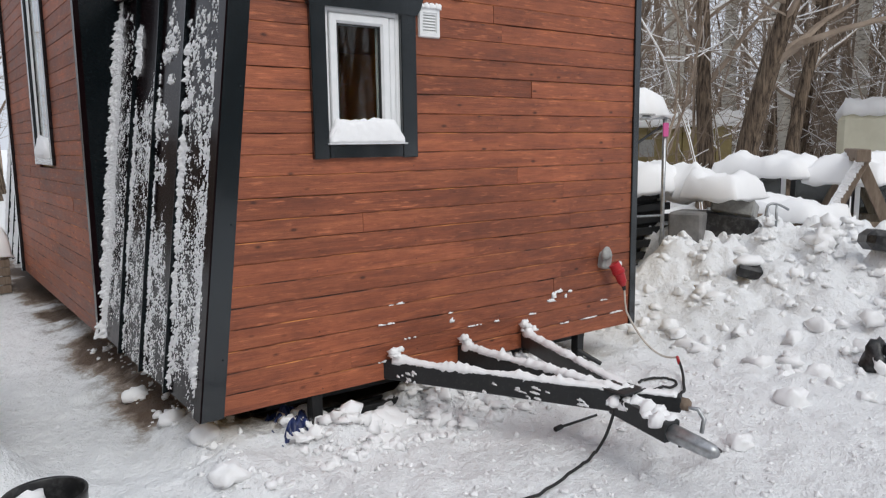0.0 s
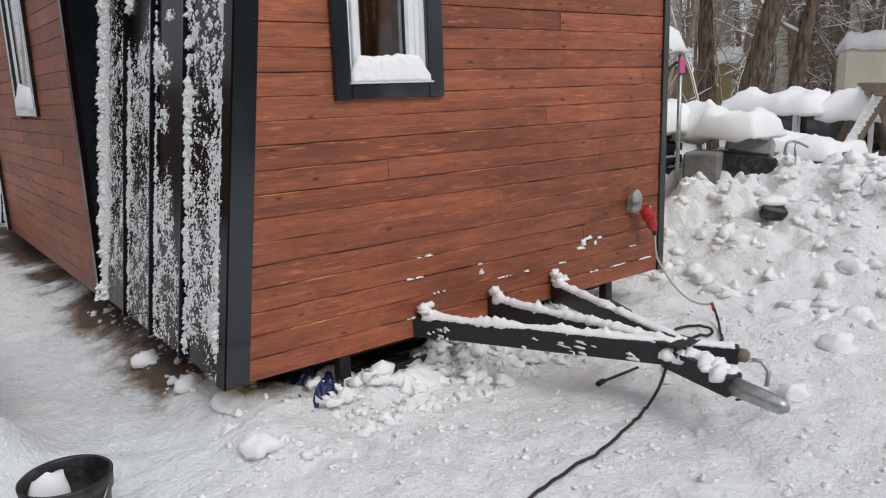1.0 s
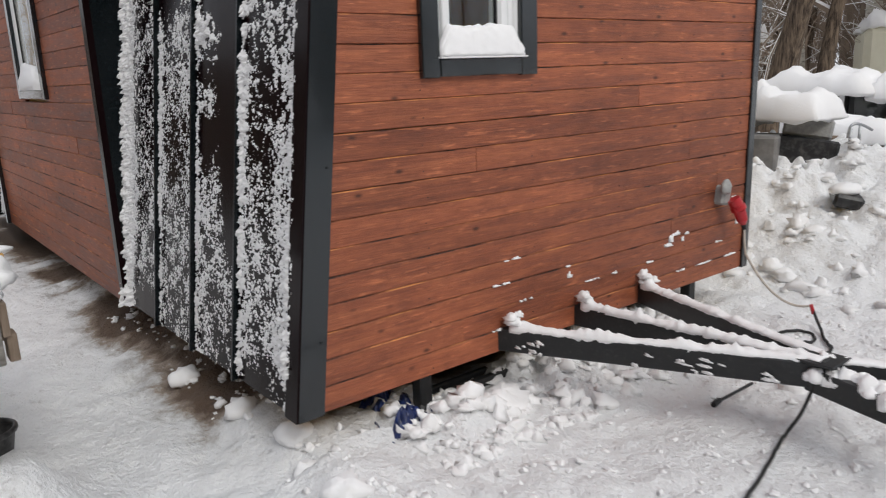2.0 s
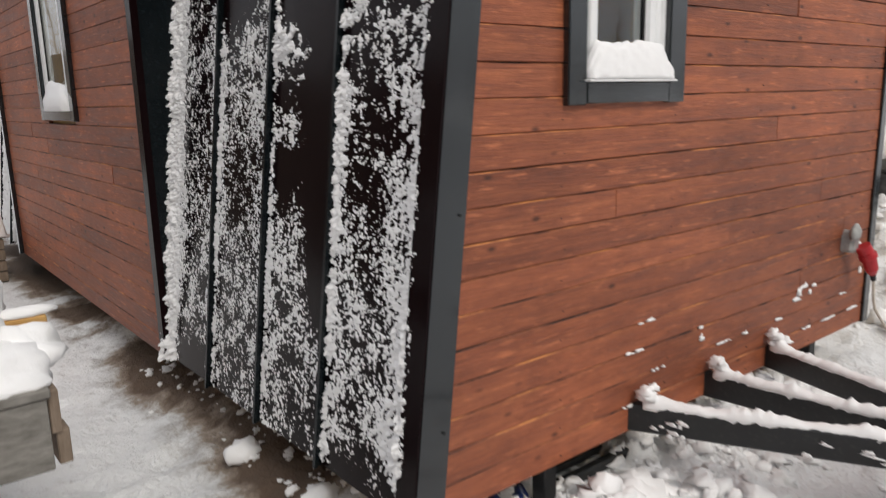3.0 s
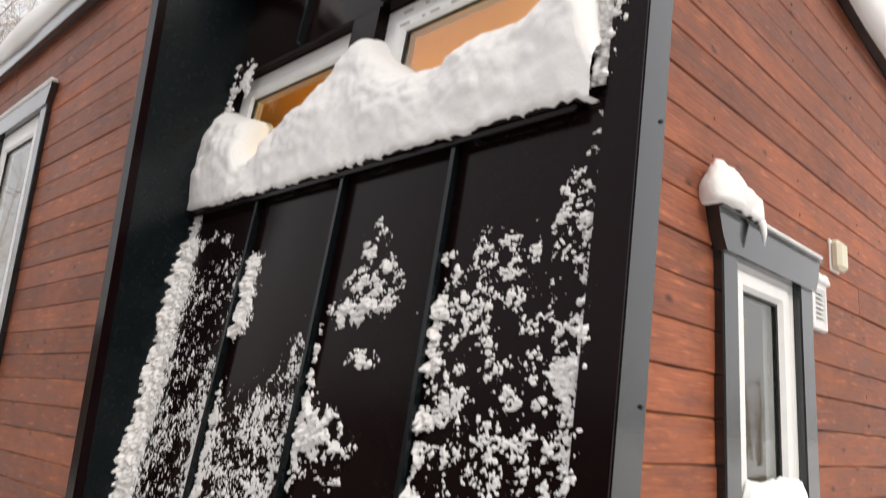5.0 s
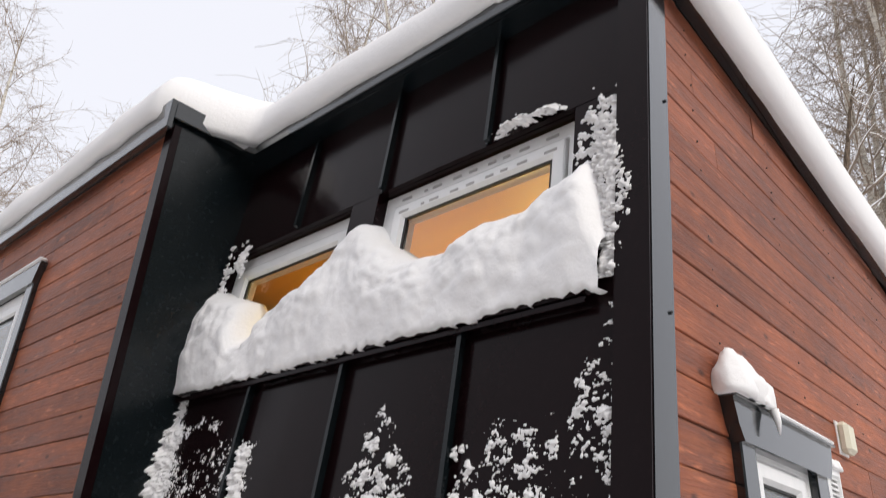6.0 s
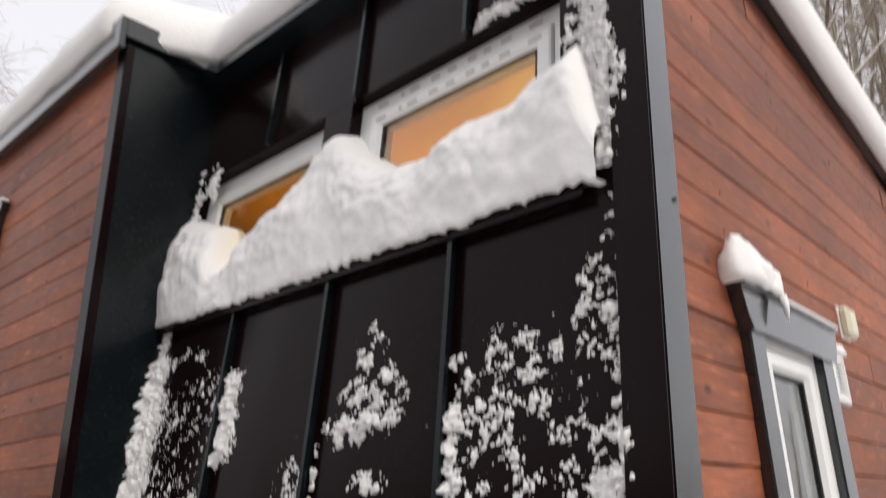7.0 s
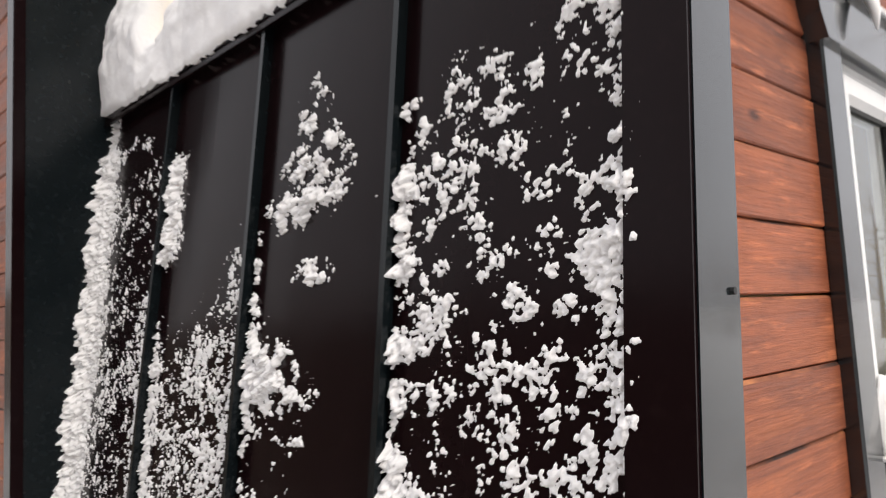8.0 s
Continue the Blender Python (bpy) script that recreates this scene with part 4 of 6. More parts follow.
def dens_c(y, z):
    top = np.maximum(1.95 - (y - 4.42) * 0.72, 1.76) + 0.12 * (fbm(y * 14, z * 0 + 2, 5, 2) - 0.5)
    d = 0.265 * (1 - smooth01(z, top - 0.2, top + 0.02)) - 0.06 * smooth01(z, 0.9, 0.6)
    d += 0.24 * bell(y, 4.855, 0.03) * (1 - smooth01(z, 1.7, 1.85))
    d += 0.75 * bell(y, 4.825, 0.045) * smooth01(z, 1.84, 1.92) * (1 - smooth01(z, 2.12, 2.2))
    return d + 0.26 * (fbm(y * 6, z * 5, 73, 3) - 0.5) * (z < top)


def dens_d(y, z):
    d = 0.245 - 0.07 * smooth01(z, 1.75, 1.9) - 0.28 * smooth01(z, 2.12, 2.24)
    d += 0.42 * bell(z, 2.27 - 0.25 * np.abs(y - 5.15), 0.03) * smooth01(y, 4.98, 5.06)
    d += 0.3 * bell(y, 4.90, 0.03) * (1 - smooth01(z, 1.6, 1.8))
    d += 0.85 * bell(y, 5.345, 0.065) * (1 - smooth01(z, 2.34, 2.41)) * (0.75 + 0.6 * smooth01(fbm(y * 0 + 4, z * 10, 67, 2), 0.25, 0.5))
    return d + 0.24 * (fbm(y * 6, z * 5, 74, 3) - 0.5) - 0.25 * smooth01(z, 0.5, 0.3)


def edge_a(y, z):
    return 0.016 * bell(y, 3.925, 0.026) + 0.012 * bell(y, 3.5, 0.024) + 0.024 * (1 - smooth01(z, 0.3, 1.0)) * bell(y, 3.53, 0.08)


def edge_b(y, z):
    return 0.010 * smooth01(z, 1.4, 1.6) * smooth01(y, 4.05, 4.2)


def edge_c(y, z):
    return 0.024 * bell(y, 4.84, 0.055) * smooth01(z, 1.8, 1.9) + 0.008 * bell(y, 4.85, 0.03)


def edge_d(y, z):
    return 0.06 * bell(y, 5.37, 0.065) + 0.008 * bell(y, 4.9, 0.04)


CRUST = "ragged crust of wind-blown snow stuck to black metal cladding"
crust("snow_crust", dens_a, 3.475, 3.93, 0.24, 2.38, lambda y, z: 0.0046 + 0.001 * bell(z, 1.8, 0.4), 1, CRUST, edge=edge_a)
crust("snow_crust", dens_b, 3.95, 4.39, 0.24, 2.3, lambda y, z: 0.0048 + 0.002 * bell(z, 1.75, 0.4), 31, CRUST, edge=edge_b)
crust("snow_crust", dens_c, 4.41, 4.86, 0.24, 2.3, lambda y, z: 0.0044 + 0 * y, 61, CRUST, fine=1.25, edge=edge_c, big=0.55)
crust("snow_crust", dens_d, 4.88, 5.385, 0.24, 2.41, lambda y, z: 0.0044 + 0 * y, 91, CRUST, fine=1.25, edge=edge_d, big=0.6)
crust("snow_crust", lambda y, z: 0.62 * bell(y, 3.525 + 0.03 * np.sin(z * 9), 0.04) * (1 - smooth01(z, 2.9, 3.02)) + 0.35 * bell(z, 2.72, 0.12) * bell(y, 3.55, 0.05), 3.43, 3.64, 2.42, 3.04, lambda y, z: 0.012 + 0 * y, 17, "clumps of snow clinging beside the loft window", 0.004)
crust("snow_crust", lambda y, z: 0.9 * bell(z, 3.0 + 0.02 * np.sin((y - 3.7) * 9), 0.022) * bell(y, 3.77, 0.11), 3.6, 3.96, 2.99, 3.1, lambda y, z: 0.014 + 0 * y, 23, "ridge of snow above the loft window", 0.004, edge=lambda y, z: 0.03 + 0 * y)
crust("snow_crust", lambda y, z: 0.5 * bell(y, 5.24, 0.035) * bell(z, 2.97, 0.06) + 0.4 * bell(y, 5.33, 0.02), 5.15, 5.345, 2.6, 3.05, lambda y, z: 0.011 + 0 * y, 27, "flecks of snow beside the loft window", 0.004)
DY = YB - Y0 + 0.02
crust("snow_crust", lambda y, z: 0.5 - 0.3 * smooth01(z, 1.6, 2.2) + 0.2 * (fbm(y * 6, z * 5, 75, 3) - 0.5), 3.5, 5.3, 0.26, 2.3, lambda y, z: 0.014 + 0 * y, 41, "ragged crust of snow on the far metal bay", 0.012, DY)


def sill_snow(dy, seed):
    """The drift that fills the ledge before the loft windows."""
    table_y = [3.50, 3.57, 3.66, 3.77, 3.92, 4.03, 4.21, 4.34, 4.42, 4.47, 4.54, 4.69, 4.87, 4.96, 5.03, 5.065, 5.1, 5.25, 5.35]
    table_z = [2.44, 2.80, 2.76, 2.71, 2.72, 2.655, 2.68, 2.78, 2.88, 2.905, 2.85, 2.735, 2.67, 2.555, 2.565, 2.70, 2.75, 2.81, 2.86]
    ys = np.arange(3.52, 5.352, 0.009)
    top = np.interp(ys, table_y, table_z)
    k = np.hanning(5)
    top = np.convolve(np.pad(top, 2, mode="edge"), k / k.sum(), mode="valid")
    n = 44
    t_ = np.linspace(0, 1, n)
    yy, tt = np.meshgrid(ys, t_, indexing="ij")
    hh = np.repeat((top - SILL_Z)[:, None], n, 1)
    # out along the ledge, up a bulging front, back to the glass
    ang = tt * math.pi * 0.5
    front = 0.045 + 0.03 * (fbm(yy * 7, tt * 3, seed, 3) - 0.5)
    z = SILL_Z - 0.006 + hh * np.sin(ang) ** 0.9
    depth = 0.085 + front
    out = front - depth * (1 - np.cos(ang)) ** 1.9 * (0.85 + 0.3 * fbm(yy * 5, tt * 2, seed + 5, 2)) - 0.02 * (tt > 0.97)
    bulge = 0.03 * np.sin(tt * math.pi) ** 0.7 * smooth01(hh, 0.1, 0.4)
    rough = ((fbm(yy * 6, z * 7, seed + 7, 3) - 0.5) * 0.032 + (0.45 - cells(yy * 11 + 2 * fbm(yy * 9, z * 9, seed + 2, 2), z * 13, seed + 8)) * 0.013 + (0.45 - cells(yy * 27, z * 30, seed + 6)) * 0.009) * np.sin(np.clip(tt * 1.1, 0, 1) * math.pi) ** 0.5 + (fbm(yy * 38, z * 38, seed + 3, 3) - 0.5) * 0.006
    ends = smooth01(yy, 3.515, 3.60) * (1 - 0.3 * smooth01(yy, 5.3, 5.352))
    o = out + (bulge + rough) * ends
    ragged = (tt < 0.05) * (fbm(yy * 45, yy * 0, seed + 11, 2) - 0.55) * 0.03
    x = 1.885 + SLOPE * (z - 0.225) - o
    s = Shape()
    s.v = [tuple(p) for p in np.stack([x, yy + dy, z + ragged], -1).reshape(-1, 3)]
    s.f = [tuple(q) for q in grid_faces(len(ys), n)]
    base = len(s.v)
    for i in range(len(ys)):
        s.v.append((xm(SILL_Z) + 0.085, ys[i] + dy, SILL_Z + 0.002))
    for i in range(len(ys) - 1):
        s.f.append((i * n, (i + 1) * n, base + i + 1, base + i))
        s.f.append(((i + 1) * n + n - 1, i * n + n - 1, base + i, base + i + 1))
    return tagged(part("sill_snow", s, SNOW, None, smooth=True), "deep drift of snow on the ledge of the loft windows", "snow")


sill_snow(0, 5)
sill_snow(DY, 9)


def roof_snow():
    thick = 0.24
    ys = np.concatenate([np.linspace(0, 0.1, 9), np.arange(0.13, YE - Y0 + 0.1, 0.035)]) + Y0 - 0.10
    a = np.concatenate([np.linspace(0, 0.16, 10), np.geomspace(0.2, 3.1, 26)])
    rows_, cols_ = len(ys), len(a)
    pts, low = [], []
    for y in ys:
        inner = smooth01(y, YM - 0.16, YM + 0.1) * (1 - smooth01(y, YB - 0.05, YB + 0.15))
        xe = 2.15 * (1 - inner) + 1.785 * inner + 0.035 * (fbm(y * 2.1, 3.0, 5, 3) - 0.5)
        for k, s_ in enumerate(a):
            span = XR + 0.1 - xe
            x = xe + min(s_ * span / 3.1, span)
            d = min(x - xe, XR + 0.1 - x + 0.02)
            dyy = y - (Y0 - 0.10)
            rr = 0.12
            hx = math.sqrt(max(0, 1 - (1 - min(d / rr, 1)) ** 2))
            hy = math.sqrt(max(0, 1 - (1 - min(dyy / 0.075, 1)) ** 2))
            hgt = min(hx, hy) * (thick + 0.10 * (fbm(x * 1.3, y * 1.3, 8, 4) - 0.45)) + 0.014 * (fbm(x * 14, y * 14, 12, 3) - 0.5)
            zb = roof_z(x) + 0.072
            pts.append((x, y, zb + max(hgt, 0.0)))
            low.append((x + (0.05 if k == 0 else 0), y + (0.05 if y == ys[0] else 0), zb - (0.015 + 0.035 * fbm(x * 5, y * 5, 2, 3)) * (min(hx, hy) < 0.5) - 0.075 * (hy < 0.5)))
    s = Shape()
    s.v = pts + low
    f = grid_faces(rows_, cols_)
    s.f = [tuple(q) for q in f] + [tuple(q[::-1] + len(pts)) for q in f]
    rim = [i * cols_ for i in range(rows_)] + [(rows_ - 1) * cols_ + j for j in range(1, cols_)] + [i * cols_ + cols_ - 1 for i in range(rows_ - 2, -1, -1)] + [j for j in range(cols_ - 2, 0, -1)]
    s.f += [(p, p + len(pts), q + len(pts), q) for p, q in zip(rim, rim[1:] + rim[:1])]
    return tagged(part("roof_snow", s, SNOW, None, smooth=True), "thick rounded layer of snow lying on the roof", "snow")


roof_snow()

# snow on the gable window, vents, drip caps
s = Shape()
lump(s, (2.475, Y0 - 0.026, 2.20), (0.075, 0.042, 0.078), 3, 0.3, 22)
lump(s, (2.550, Y0 - 0.026, 2.20), (0.078, 0.042, 0.075), 8, 0.3, 22)
lump(s, (2.615, Y0 - 0.028, 2.20), (0.055, 0.036, 0.055), 5, 0.3, 18)
s.box(2.46, 3.12, Y0 - 0.048, Y0 - 0.004, 2.199, 2.213, 0.006)
s.tube([(2.635, Y0 - 0.055, 2.2), (2.638, Y0 - 0.06, 2.17), (2.639, Y0 - 0.06, 2.14)], [0.012, 0.008, 0.002], 7)
tagged(part("snow_patch", s, SNOW, None, smooth=True), "small cap of snow with an icicle on the window head", "snow")


def ledge_snow(m, w_, h_, d_, seed, label):
    """A wedge of snow on a sill, against the glass."""
    s = Shape()
    nu, nv = max(20, int(w_ / 0.012)), 14
    for i in range(nu):
        u = i / (nu - 1)
        hh = h_ * (0.75 + 0.5 * fbm(np.array([u * 3.0]), np.array([seed * 1.0]), seed, 3)[0]) * min(1, 0.35 + 6 * min(u, 1 - u))
        for j in range(nv):
            a_ = j / (nv - 1) * math.pi / 2
            ro = 0.006 * noise.noise((u * 14, j * 0.5, seed))
            s.v.append(tuple(m @ Vector((u * w_, -d_ * math.cos(a_) ** 0.8 - ro, hh * math.sin(a_) + ro))))
    s.f = [tuple(q) for q in grid_faces(nu, nv)]
    b_ = len(s.v)
    for i in range(nu):
        s.v.append(tuple(m @ Vector((i / (nu - 1) * w_, 0.004, 0))))
    for i in range(nu - 1):
        s.f += [(i * nv, (i + 1) * nv, b_ + i + 1, b_ + i), ((i + 1) * nv + nv - 1, i * nv + nv - 1, b_ + i, b_ + i + 1)]
    s.f += [tuple(range(nv)) + (b_,), tuple(range((nu - 1) * nv, nu * nv)) + (b_ + nu - 1,)]
    return tagged(part("ledge_snow", s, SNOW, None, smooth=True), label, "snow")


ledge_snow(pose(2.565, Y0 - 0.012, 1.466), 0.42, 0.105, 0.034, 3, "fresh snow banked on the small window's sill")
s = Shape()
lump(s, (XW - 0.015, SW["y0"] + 0.3, 1.395), (0.065, 0.3, 0.16), 6, 0.18, 30, 0.1)
tagged(part("snow_patch", s, SNOW, None, smooth=True), "rounded cushion of snow on the tall window's sill", "snow")
s = Shape()
s.box(XW - 0.045, XW - 0.004, SW["y0"] - 0.13, SW["y1"] + 0.13, 3.14, 3.162, 0.008)
tagged(part("snow_patch", s, SNOW, None), "thin line of snow on the tall window's head", "snow")
s = Shape()
for k in range(4):
    lump(s, (3.115 + 0.037 * k, Y0 - 0.012, 2.146), (0.024, 0.016, 0.022), k, 0.4, 12)
tagged(part("snow_patch", s, SNOW, None, smooth=True), "crumbs of snow on the wall vent", "snow")
s = Shape()
rng = random.Random(11)
for x, z, l in ((2.88, 0.534, 0.06), (2.93, 0.63, 0.05), (4.2, 0.339, 0.05), (4.40, 0.345, 0.17), (3.45, 0.435, 0.06), (3.28, 0.535, 0.03), (3.9, 0.44, 0.05), (3.62, 0.435, 0.04), (2.83, 0.34, 0.05), (4.55, 0.44, 0.03), (3.0, 0.437, 0.04)):
    k = round((z - Z1) / PITCH)
    for c_ in range(4):
        lump(s, (x + rng.gauss(0, l * 0.5), Y0 - 0.003, Z1 + k * PITCH - 0.004), (l * rng.uniform(0.1, 0.4), 0.007, rng.uniform(0.003, 0.008)), int(x * 50) + c_, 0.9, 10)
for x, z in ((4.10, 0.50), (4.14, 0.53), (4.07, 0.48), (4.2, 0.49), (4.24, 0.52), (3.3, 0.47), (4.72, 0.58), (4.74, 0.5), (4.7, 0.64)):
    lump(s, (x, Y0 - 0.002, z), (rng.uniform(0.01, 0.026), 0.006, rng.uniform(0.01, 0.028)), int(x * 99), 1.2, 14)
tagged(part("snow_flecks", s, SNOW, None, smooth=True), "flecks of snow caught on the board edges", "snow", kind="stuff")


def beam_snow(a, b, width, height, seed):
    s = Shape()
    a, b = Vector(a), Vector(b)
    d = b - a
    sidev = Vector((d.y, -d.x, 0)).normalized()
    n, m_ = int(d.length / 0.014), 9
    for i in range(n):
        u = i / (n - 1)
        p = a + d * u
        hh = height * (0.35 + 1.3 * fbm(np.array([u * 14]), np.array([seed * 2.0]), seed, 3)[0]) * min(1, 12 * (1 - u) + 0.2) * (0.6 + 0.8 * noise.noise((u * 55, seed, 1)) ** 2 * 2) + 0.022 * math.exp(-((u - 0.03) / 0.04) ** 2)
        ww = width * (0.8 + 0.5 * fbm(np.array([u * 11]), np.array([seed * 5.0]), seed + 3, 3)[0])
        for j in range(m_):
            th = math.pi * (-0.12 + 1.24 * j / (m_ - 1))
            r_ = 1 + 0.3 * noise.noise((u * 48, j * 0.9, seed))
            q = p + sidev * (math.cos(th) * ww * 0.5 * r_) + Vector((0, 0, math.sin(th) * hh * r_))
            s.v.append(tuple(q))
    s.f = [tuple(q) for q in grid_faces(n, m_)]
    s.f += [(i * m_, i * m_ + m_ - 1, (i + 1) * m_ + m_ - 1, (i + 1) * m_) for i in range(n - 1)]
    s.f += [tuple(range(m_)), tuple(range((n - 1) * m_, n * m_))]
    return tagged(part("beam_snow", s, SNOW, None, smooth=True), "ragged ridge of snow along the drawbar", "snow")


beam_snow((2.895, 3.385, 0.332), (3.46, 2.30, 0.337), 0.055, 0.03, 2)
beam_snow((3.367, 3.385, 0.325), (3.43, 2.32, 0.347), 0.055, 0.032, 5)
beam_snow((3.84, 3.385, 0.324), (3.49, 2.31, 0.339), 0.055, 0.026, 7)
beam_snow((3.475, 2.35, 0.331), (3.60, 2.145, 0.328), 0.06, 0.022, 11)
s = Shape()
for k in range(16):
    lump(s, (3.41 + rng.uniform(-0.05, 0.05), 2.05 + k * 0.021, 0.28 + rng.uniform(-0.015, 0.0)), (0.045, 0.03, rng.uniform(0.02, 0.05)), k, 0.4, 12)
for x, z in ((2.9, 0.345), (3.37, 0.34), (3.835, 0.33)):
    for k in range(7):
        lump(s, (x + rng.gauss(0, 0.022), 3.385 + rng.uniform(-0.035, 0.01), z + rng.uniform(-0.01, 0.045)), (rng.uniform(0.014, 0.03), rng.uniform(0.014, 0.028), rng.uniform(0.014, 0.028)), k, 0.8, 12)
for k in range(26):
    u = rng.choice((0.08, 0.12, 0.45, 0.62, 0.66, 0.85)) + rng.gauss(0, 0.025)
    p = Vector((2.885, 3.4, 0.283)).lerp(Vector((3.45, 2.3, 0.288)), u)
    lump(s, (p.x - 0.033, p.y - 0.012, p.z - 0.03 + rng.uniform(-0.02, 0.045)), (0.003, rng.uniform(0.006, 0.026), rng.uniform(0.004, 0.012)), k, 1.0, 10)
tagged(part("snow_flecks", s, SNOW, None, smooth=True), "snow caked on the drawbar and coupling", "snow", kind="stuff")

# ---- things on the snow ----
def zg(x, y):
    return float(ground_height(np.array([x]), np.array([y]))[0])


s = Shape()
for k in range(2300):
    u = rng.random() * 0.8 if k < 420 else (0.1 if k < 640 else 0.9 if k < 1700 else 0.4 if k < 1760 else 0.7)
    if u < 0.33:
        x, y = rng.uniform(5.1, 7.8), rng.uniform(1.4, 4.6)
        r = rng.uniform(0.012, 0.075) * (0.7 if rng.random() < 0.7 else 1.2)
    elif u < 0.6:
        x, y = rng.gauss(2.02, 0.1), rng.uniform(3.0, 5.8)
        r = 0.004 + 0.02 * rng.random() ** 2
    elif u < 0.8:
        x, y = rng.uniform(2.3, 4.2), rng.uniform(3.05, 3.6)
        r = 0.006 + 0.036 * rng.random() ** 2
    else:
        x, y = rng.uniform(1.2, 4.9), rng.uniform(1.5, 3.2)
        r = 0.003 + 0.013 * rng.random() ** 2
    if x > 1.9 and y > 3.45:
        r = min(r, 0.05)
    lump(s, (x, y, zg(x, y) - r * 0.25), (r * rng.uniform(0.8, 1.4), r * rng.uniform(0.8, 1.4), r * rng.uniform(0.6, 1.0)), k, 1.0, 10)
tagged(part("snow_crumbs", s, SNOW, None, smooth=True), "scattered crumbs and lumps of shovelled snow", "snow", kind="stuff")


def clod(x, y, r, seed):
    s = Shape()
    lump(s, (x, y, zg(x, y) - r * 0.2), (r * 1.15, r, r * 0.8), seed, 0.4, 18)
    return tagged(part("snow_clod", s, SNOW, None, smooth=True), "loose clod of packed snow on the ground", "snow clod", "snow clods")


for k, (x, y, r) in enumerate(((4.82, 2.26, 0.085), (1.87, 4.54, 0.07), (1.96, 3.6, 0.065), (1.9, 3.42, 0.05), (1.93, 4.02, 0.065), (2.8, 3.35, 0.12), (2.68, 3.3, 0.07), (3.9, 2.62, 0.07), (5.4, 2.4, 0.08), (1.9, 3.15, 0.07), (4.05, 2.1, 0.06), (5.2, 1.75, 0.09))):
    clod(x, y, r, k + 3)


def bucket():
    b = empty("bucket", "scuffed black plastic bucket with snow inside, standing in the snow", "bucket", (1.205, 3.09, -0.035))
    b.scale = (0.95, 0.95, 0.98)
    prof = [(0.0, 0.0), (0.112, 0.0), (0.12, 0.01), (0.138, 0.2), (0.14, 0.21), (0.148, 0.21), (0.149, 0.24), (0.152, 0.265), (0.146, 0.27), (0.138, 0.262), (0.136, 0.2), (0.112, 0.015), (0.0, 0.012)]
    n = 36
    s = Shape()
    for r, z in prof:
        for j in range(n):
            a = 2 * math.pi * j / n
            s.v.append((r * math.cos(a), r * math.sin(a), z))
    for i in range(len(prof) - 1):
        for j in range(n):
            s.f.append((i * n + j, i * n + (j + 1) % n, (i + 1) * n + (j + 1) % n, (i + 1) * n + j))
    part("body", s, PLASTIC, b, smooth=True)
    pts = [(0.15 * math.cos(a), 0.15 * math.sin(a) - 0.0, 0.235 - 0.17 * math.sin((a - 2.4) / 3.14159 * 3.14159)) for a in np.linspace(2.4, 2.4 + math.pi, 18)]
    part("handle", Shape().tube(pts, 0.003, 6), GALV, b, "thin wire bail", smooth=True)
    s = Shape()
    lump(s, (-0.05, 0.045, 0.13), (0.07, 0.045, 0.1), 4, 0.3, 16, 0.5)
    lump(s, (0.0, 0.0, 0.02), (0.1, 0.1, 0.05), 6, 0.3, 16, 0.3)
    part("snow", s, SNOW, b, "snow in the bucket", smooth=True)


bucket()


def bench():
    b = empty("work_bench", "weathered grey plank bench buried under a heap of snow", "bench", (0.7, 4.3, 0))
    iv = b.matrix_world.inverted()

    def p(name, s, mat, label=""):
        ob = part(name, s, mat, None, label)
        under(ob, b)
    p("end_board", Shape().box(0.2, 1.085, 3.75, 3.775, 0.575, 0.755, 0.003), GREYWOOD)
    p("side_board", Shape().box(1.088, 1.112, 3.76, 3.86, 0.66, 0.77, 0.003), OLDWOOD)
    p("side_board", Shape().box(1.098, 1.128, 3.77, 3.84, 0.575, 0.665, 0.003), OLDWOOD)
    p("side_board", Shape().box(1.088, 1.11, 3.87, 5.0, 0.62, 0.755, 0.003), OLDWOOD)
    for k in range(5):
        p("plank", Shape().box(0.2 + 0.18 * k, 0.373 + 0.18 * k, 3.74, 5.0, 0.757, 0.782, 0.004), GREYWOOD)
    for x, y in ((0.25, 3.82), (0.7, 4.0), (0.25, 4.9), (0.7, 4.9)):
        p("leg", Shape().box(x, x + 0.07, y, y + 0.07, 0.0, 0.757, 0.004), OLDWOOD)


bench()
s = Shape()
lump(s, (0.66, 4.15, 0.78), (0.40, 0.42, 0.33), 5, 0.22, 40, 0.25)
lump(s, (0.82, 4.5, 0.78), (0.30, 0.40, 0.38), 12, 0.2, 40, 0.25)
lump(s, (0.5, 4.4, 0.78), (0.4, 0.5, 0.38), 9, 0.25, 36, 0.25)
lump(s, (0.88, 4.06, 0.775), (0.22, 0.26, 0.13), 7, 0.2, 32, 0.2)
lump(s, (0.98, 3.9, 0.775), (0.16, 0.16, 0.08), 7, 0.3, 24, 0.2)
lump(s, (1.08, 3.98, 0.78), (0.1, 0.1, 0.08), 2, 0.5, 20, 0.2)
tagged(part("bench_snow", s, SNOW, None, smooth=True), "tall rounded heap of fresh snow on the bench", "snow")
tagged(part("timber_offcut", Shape().box(0.9, 1.185, 4.2, 4.27, 0.79, 0.84, 0.004), RAWWOOD), "yellow sawn timber offcut sticking out of the snow", "timber")
s = Shape()
lump(s, (1.13, 4.235, 0.84), (0.09, 0.035, 0.02), 2, 0.3, 14)
tagged(part("snow_patch", s, SNOW, None, smooth=True), "snow on the timber offcut", "snow")
shov = empty("plastic_tub", "black plastic tub edge sticking out of the snow heap", "tub", (0.96, 4.42, 0.0))
shov.scale = (0.75, 0.75, 0.9)
